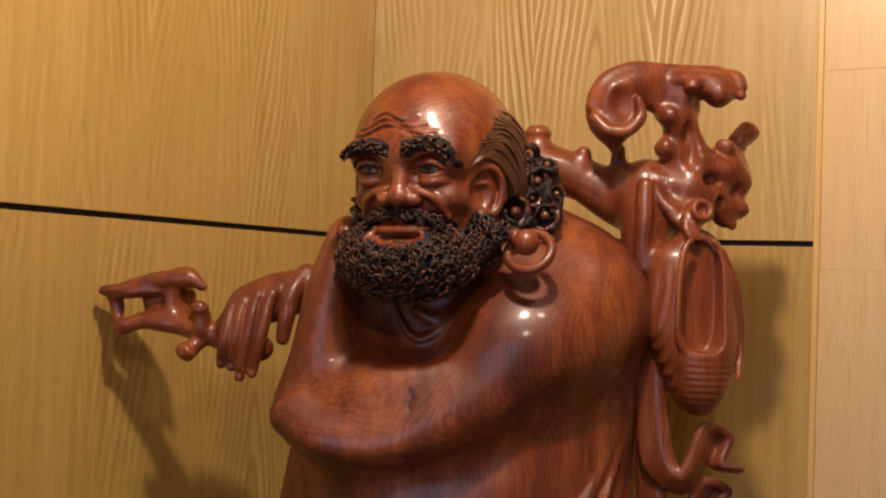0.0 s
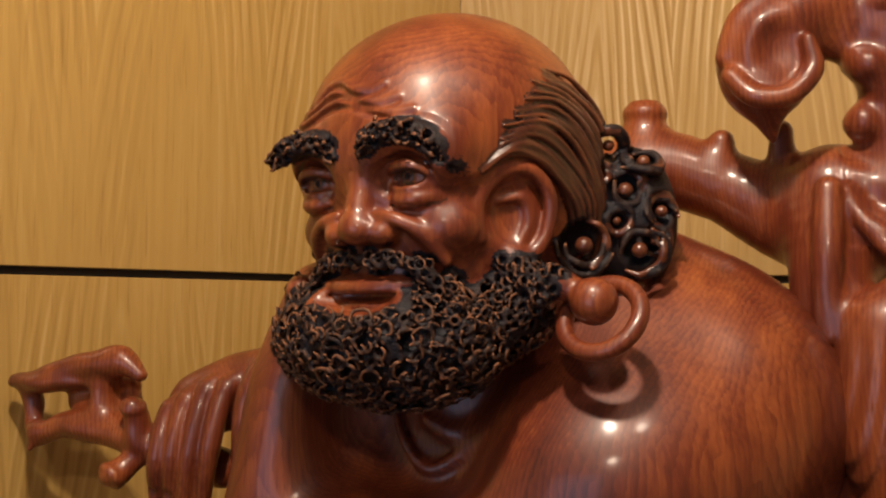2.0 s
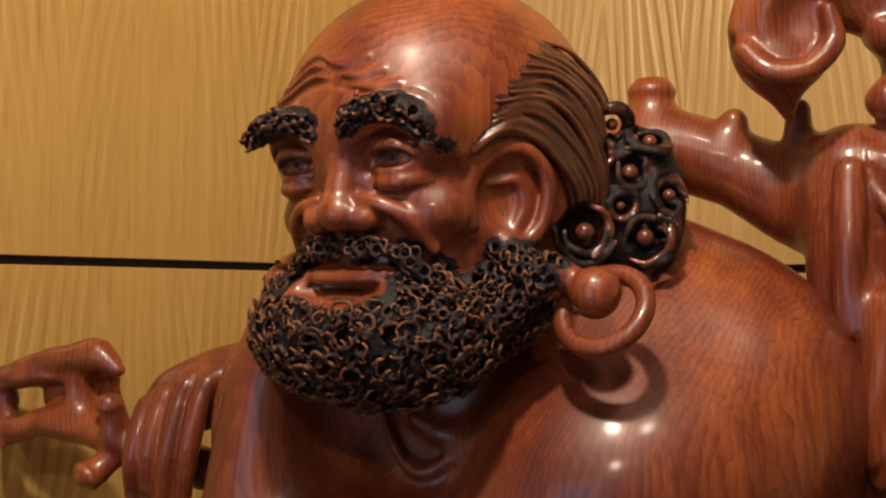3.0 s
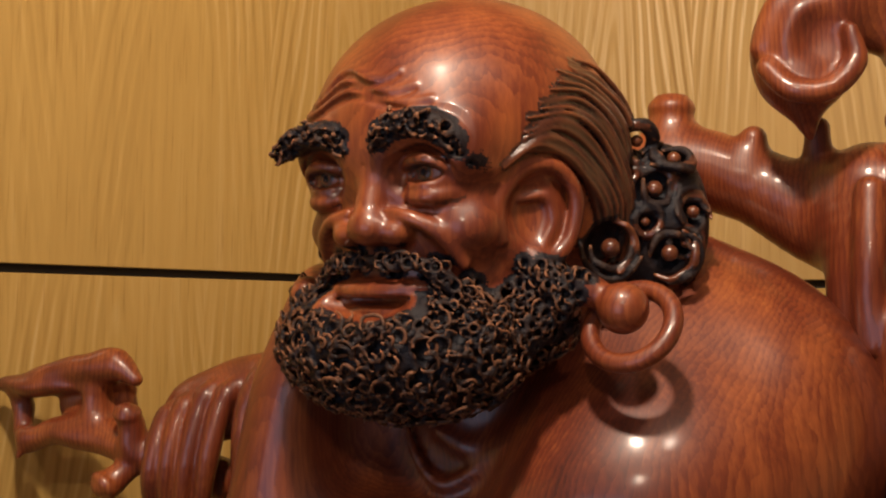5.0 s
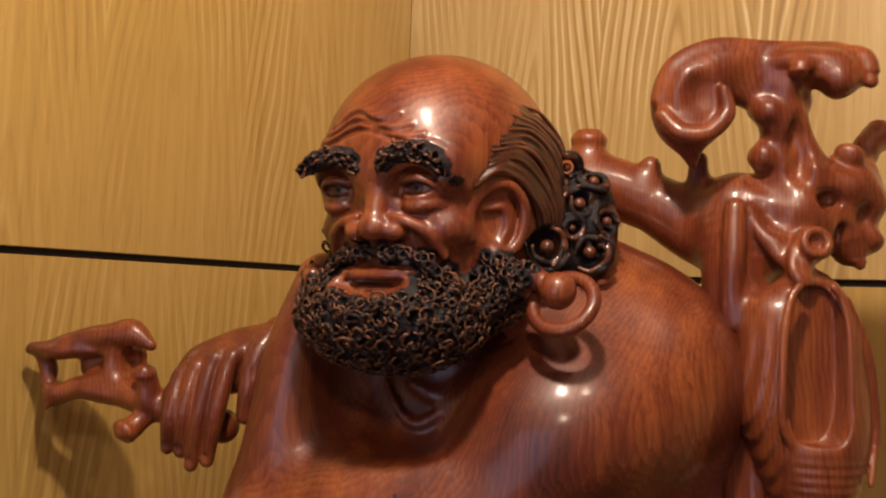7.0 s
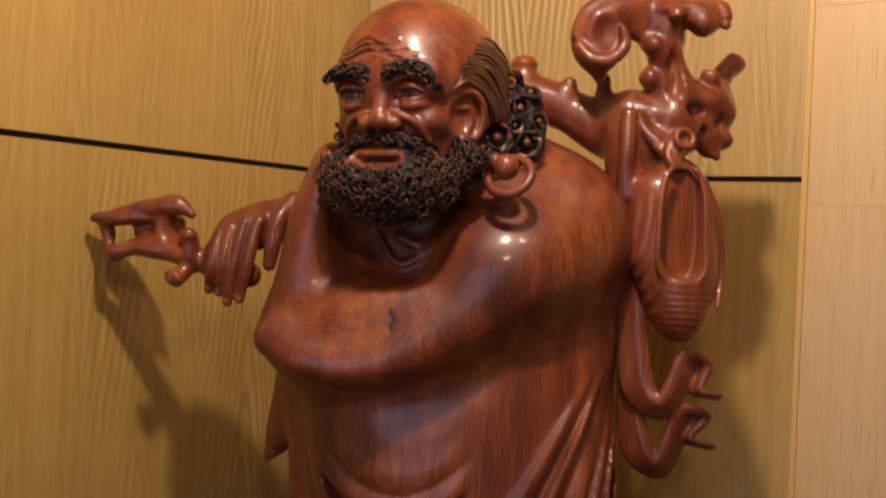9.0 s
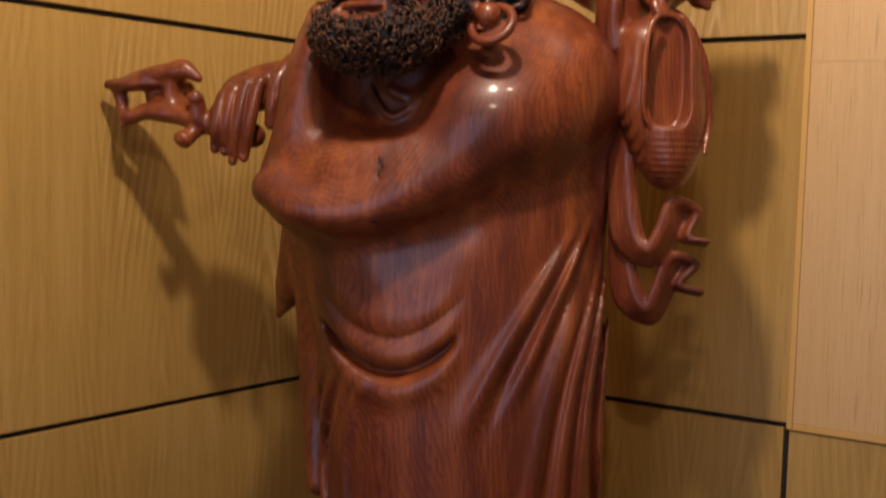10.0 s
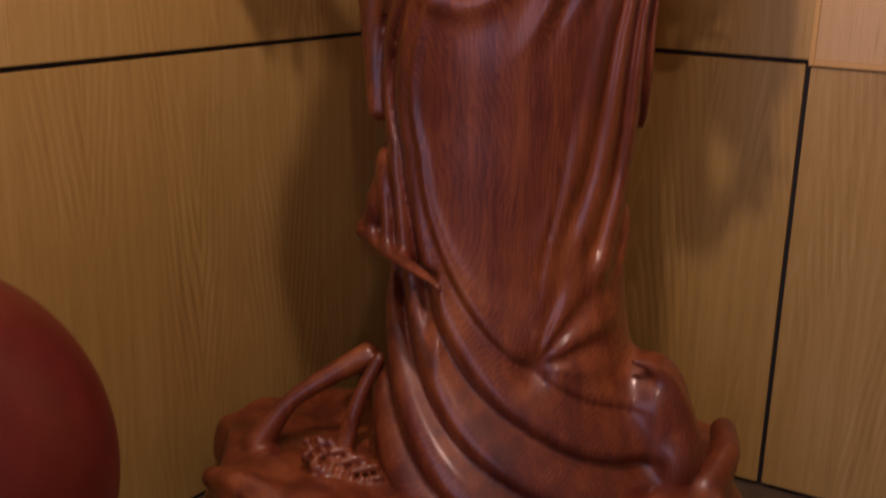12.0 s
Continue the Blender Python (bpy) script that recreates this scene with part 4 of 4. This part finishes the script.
    # trailing ribbons
    ribbons = (([(0.332, 1.745, 1.56), (0.338, 1.742, 1.45), (0.350, 1.735, 1.365), (0.385, 1.725, 1.335), (0.412, 1.725, 1.375), (0.425, 1.725, 1.415), (0.452, 1.735, 1.405), (0.440, 1.725, 1.365), (0.476, 1.72, 1.357)], 0.014),
               ([(0.338, 1.765, 1.43), (0.345, 1.762, 1.32), (0.362, 1.758, 1.255), (0.392, 1.755, 1.235), (0.412, 1.75, 1.275), (0.428, 1.745, 1.325), (0.456, 1.75, 1.320), (0.432, 1.748, 1.285), (0.474, 1.745, 1.272)], 0.013))
    for pts, r in ribbons:
        way = np.gradient(np.array(pts), axis=0)
        perp = np.stack([way[:, 2], 0 * way[:, 0], -way[:, 0]], 1)
        perp /= np.linalg.norm(perp, axis=1)[:, None]
        wide = np.interp(np.arange(len(pts)), (0, 2, 5, len(pts) - 1), (0.012, 0.018, 0.014, 0.005))[:, None]
        for off in (-1.0, -0.5, 0.0, 0.5, 1.0):
            tube(c, np.array(pts) + off * wide * perp + np.array((0, 0.012 * off + 0.006 * (off < -0.9), 0)), [0.006, 0.0075, 0.008, 0.007, 0.0065, 0.006, 0.005, 0.004, 0.003], 0.006, steps=4)
    return c.skin()


def carve_hand():
    c = Clay((-0.63, 1.70, 1.42), (-0.15, 1.98, 1.70), 0.0024)
    # forearm out of the sleeve, back of the hand, fingers over the stick
    tube(c, [(-0.16, 1.80, 1.60), (-0.22, 1.815, 1.615), (-0.275, 1.825, 1.605)], [0.05, 0.038, 0.032], 0.02)
    tube(c, [(-0.275, 1.825, 1.605), (-0.32, 1.815, 1.58), (-0.345, 1.80, 1.55)], [0.03, 0.032, 0.026], 0.02)
    c.add(ball((-0.292, 1.812, 1.592), (0.055, 0.026, 0.032)), 0.02)
    fingers = (((-0.341, 1.582), (-0.349, 1.532), (-0.357, 1.490)), ((-0.322, 1.592), (-0.332, 1.536), (-0.340, 1.486)), ((-0.300, 1.603), (-0.312, 1.538), (-0.326, 1.470)), ((-0.278, 1.606), (-0.290, 1.545), (-0.306, 1.476)))
    for (x0, z0), (x1, z1), (x2, z2) in fingers:
        tube(c, [(x0 + 0.030, 1.812, z0 + 0.006), (x0, 1.786, z0), (x1, 1.770, z1), (x2, 1.786, z2)], [0.010, 0.0112, 0.0110, 0.0085], 0.003)
        c.add(ball((x0, 1.784, z0 - 0.002), 0.0112), 0.004)
        c.cut(ball((x2 - 0.001, 1.775, z2 + 0.004), (0.0055, 0.003, 0.008)), 0.002)
    tube(c, [(-0.225, 1.80, 1.640), (-0.244, 1.775, 1.610), (-0.250, 1.766, 1.572), (-0.256, 1.772, 1.535)], [0.018, 0.0155, 0.014, 0.011], 0.006)
    c.cut(ball((-0.243, 1.752, 1.592), (0.0055, 0.004, 0.014)), 0.002)
    # the stick's end: rough log, cap, stubs, and knife cuts along them
    tube(c, [(-0.30, 1.825, 1.515), (-0.37, 1.832, 1.532), (-0.43, 1.838, 1.548), (-0.49, 1.845, 1.556), (-0.535, 1.852, 1.540)], [0.022, 0.022, 0.020, 0.017, 0.012], 0.012)
    tube(c, [(-0.578, 1.862, 1.600), (-0.53, 1.852, 1.605), (-0.47, 1.842, 1.622), (-0.425, 1.835, 1.628), (-0.402, 1.83, 1.613)], [0.007, 0.014, 0.018, 0.017, 0.008], 0.010)
    c.add(ball((-0.50, 1.865, 1.603), (0.075, 0.035, 0.012)), 0.010)
    tube(c, [(-0.452, 1.845, 1.556), (-0.455, 1.845, 1.60)], [0.012, 0.014], 0.012)
    c.add(ball((-0.462, 1.868, 1.578), (0.046, 0.018, 0.030)), 0.012)
    tube(c, [(-0.548, 1.862, 1.545), (-0.558, 1.865, 1.59)], [0.010, 0.013], 0.010)
    c.add(rod((-0.535, 1.85, 1.545), (-0.545, 1.845, 1.525), 0.010, 0.004), 0.008)
    c.add(rod((-0.395, 1.825, 1.54), (-0.402, 1.815, 1.578), 0.015, 0.013), 0.006)
    c.add(ring((-0.402, 1.814, 1.580), (0.1, -0.5, 0.8), 0.011, 0.004), 0.002)
    c.add(rod((-0.395, 1.83, 1.528), (-0.420, 1.812, 1.506), 0.012, 0.015), 0.006)
    c.add(ring((-0.422, 1.808, 1.504), (-0.5, -0.7, -0.5), 0.012, 0.005), 0.002)
    c.push(lambda x, y, z: 0.0022 * np.sin(46 * x + 60 * z) * np.sin(95 * z - 30 * x + 40 * y) + 0.0010 * np.sin(140 * z + 50 * x) * np.sin(90 * y + 70 * x), (-0.62, 1.71, 1.45), (-0.385, 1.97, 1.68))
    return c.skin()


def carve_base():
    c = Clay((-0.60, 1.36, -0.02), (0.66, 2.16, 0.50), 0.005)

    def rock(x, y, z):
        top = 0.235 + 0.018 * np.sin(9 * x + 1.3) * np.sin(7 * y) + 0.010 * np.sin(31 * x) * np.sin(27 * y + 1)
        lump = 0.018 * np.sin(11 * x + 6 * z) * np.sin(13 * y + 9 * z) + 0.008 * np.sin(37 * x + 20 * z) * np.sin(33 * y)
        rx, ry = 0.54 - 0.10 * np.abs(z - 0.17) / 0.17, 0.34 - 0.06 * np.abs(z - 0.17) / 0.17
        k = (np.abs((x - 0.03) / rx) ** 3.2 + np.abs((y - 1.76) / ry) ** 3.2) ** (1 / 3.2)
        return np.maximum(np.maximum((k - 1) * 0.34 - lump, z - top), -z)
    c.add((rock, np.array((-0.58, 1.38, 0.0)), np.array((0.64, 2.14, 0.28))), 0.001)
    rng = np.random.default_rng(9)
    # driftwood spur and cone on the left, worn ledge on the right
    tube(c, [(-0.40, 1.72, 0.25), (-0.34, 1.75, 0.325), (-0.27, 1.77, 0.37), (-0.19, 1.80, 0.41)], [0.03, 0.018, 0.020, 0.026], 0.02)
    tube(c, [(-0.46, 1.60, 0.235), (-0.40, 1.56, 0.245), (-0.33, 1.53, 0.235), (-0.24, 1.50, 0.225)], [0.022, 0.028, 0.026, 0.024], 0.02)
    tube(c, [(0.46, 1.62, 0.24), (0.51, 1.70, 0.265), (0.53, 1.80, 0.27)], [0.03, 0.030, 0.026], 0.02)
    tube(c, [(-0.23, 1.70, 0.25), (-0.20, 1.73, 0.35), (-0.165, 1.76, 0.42)], [0.02, 0.014, 0.012], 0.02)
    c.cut(ball((-0.235, 1.66, 0.30), (0.035, 0.04, 0.04)), 0.02)
    for i in range(60):
        u, a = i / 60, i * 2.4
        p = (-0.27 + 0.10 * u + 0.028 * math.cos(a), 1.63 - 0.02 * u + 0.02 * math.sin(a) - 0.01, 0.285 - 0.045 * u + 0.022 * math.sin(a))
        c.add(ball(p, 0.009), 0.003)
    return c.skin()


def statue():
    """One carved figure with staff, shoe and rocky foot, skinned as one mesh."""
    verts, quads, mats, at = [], [], [], 0
    for piece in (carve_body(), carve_base(), carve_staff(), carve_hand(), carve_head()):
        verts.append(piece[0])
        quads.append(piece[1] + at)
        mats.append(piece[2])
        at += len(piece[0])
    verts, quads, mats = np.concatenate(verts), np.concatenate(quads), np.concatenate(mats)
    foot = np.array((0.03, 1.76, 0.0))
    me = bpy.data.meshes.new("statue")
    me.vertices.add(len(verts))
    me.vertices.foreach_set("co", (verts - foot).astype(np.float32).ravel())
    me.loops.add(quads.size)
    me.loops.foreach_set("vertex_index", quads.astype(np.int32).ravel())
    me.polygons.add(len(quads))
    me.polygons.foreach_set("loop_start", np.arange(0, quads.size, 4, dtype=np.int32))
    me.polygons.foreach_set("material_index", mats.astype(np.int32))
    me.polygons.foreach_set("use_smooth", np.ones(len(quads), bool))
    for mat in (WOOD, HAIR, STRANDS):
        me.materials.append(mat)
    me.update(calc_edges=True)
    me.validate()
    ob = new("statue", me)
    ob.location = foot
    return tagged(ob, "polished red-brown wooden statue of a bearded robed monk with staff", "statue")


statue()


def turned(profile, n=64):
    """A lathe-turned solid from (radius, height) pairs."""
    bm = bmesh.new()
    rings = []
    for r, z in profile:
        rings.append([bm.verts.new((r * math.cos(2 * math.pi * i / n), r * math.sin(2 * math.pi * i / n), z)) for i in range(n)])
    for a, b in zip(rings[:-1], rings[1:]):
        for i in range(n):
            bm.faces.new((a[i], a[(i + 1) % n], b[(i + 1) % n], b[i]))
    bm.faces.new(rings[0][::-1])
    bm.faces.new(rings[-1])
    return bm


def chair_back_stand_in():
    """A big-bellied lacquered urn shape on a turned foot ring, standing in for a rounded chair back."""
    urn = new("urn")
    urn.location = (-0.715, 1.00, 0)
    body = [(0.13, 0.05), (0.16, 0.07), (0.20, 0.16)]
    body += [(0.268 * math.cos(a), 0.545 + 0.282 * math.sin(a)) for a in np.linspace(-0.85, 1.15, 26)]
    body += [(0.10, 0.835), (0.095, 0.85), (0.08, 0.85)]
    part("body", turned(body), LACQUER, urn, smooth=True)
    part("foot_ring", turned([(0.15, 0.0), (0.165, 0.012), (0.16, 0.035), (0.13, 0.052)]), LACQUER, urn, smooth=True)
    tagged(urn, "big-bellied dark red lacquered wooden shape on the floor, standing in for a rounded chair back", "urn")


chair_back_stand_in()
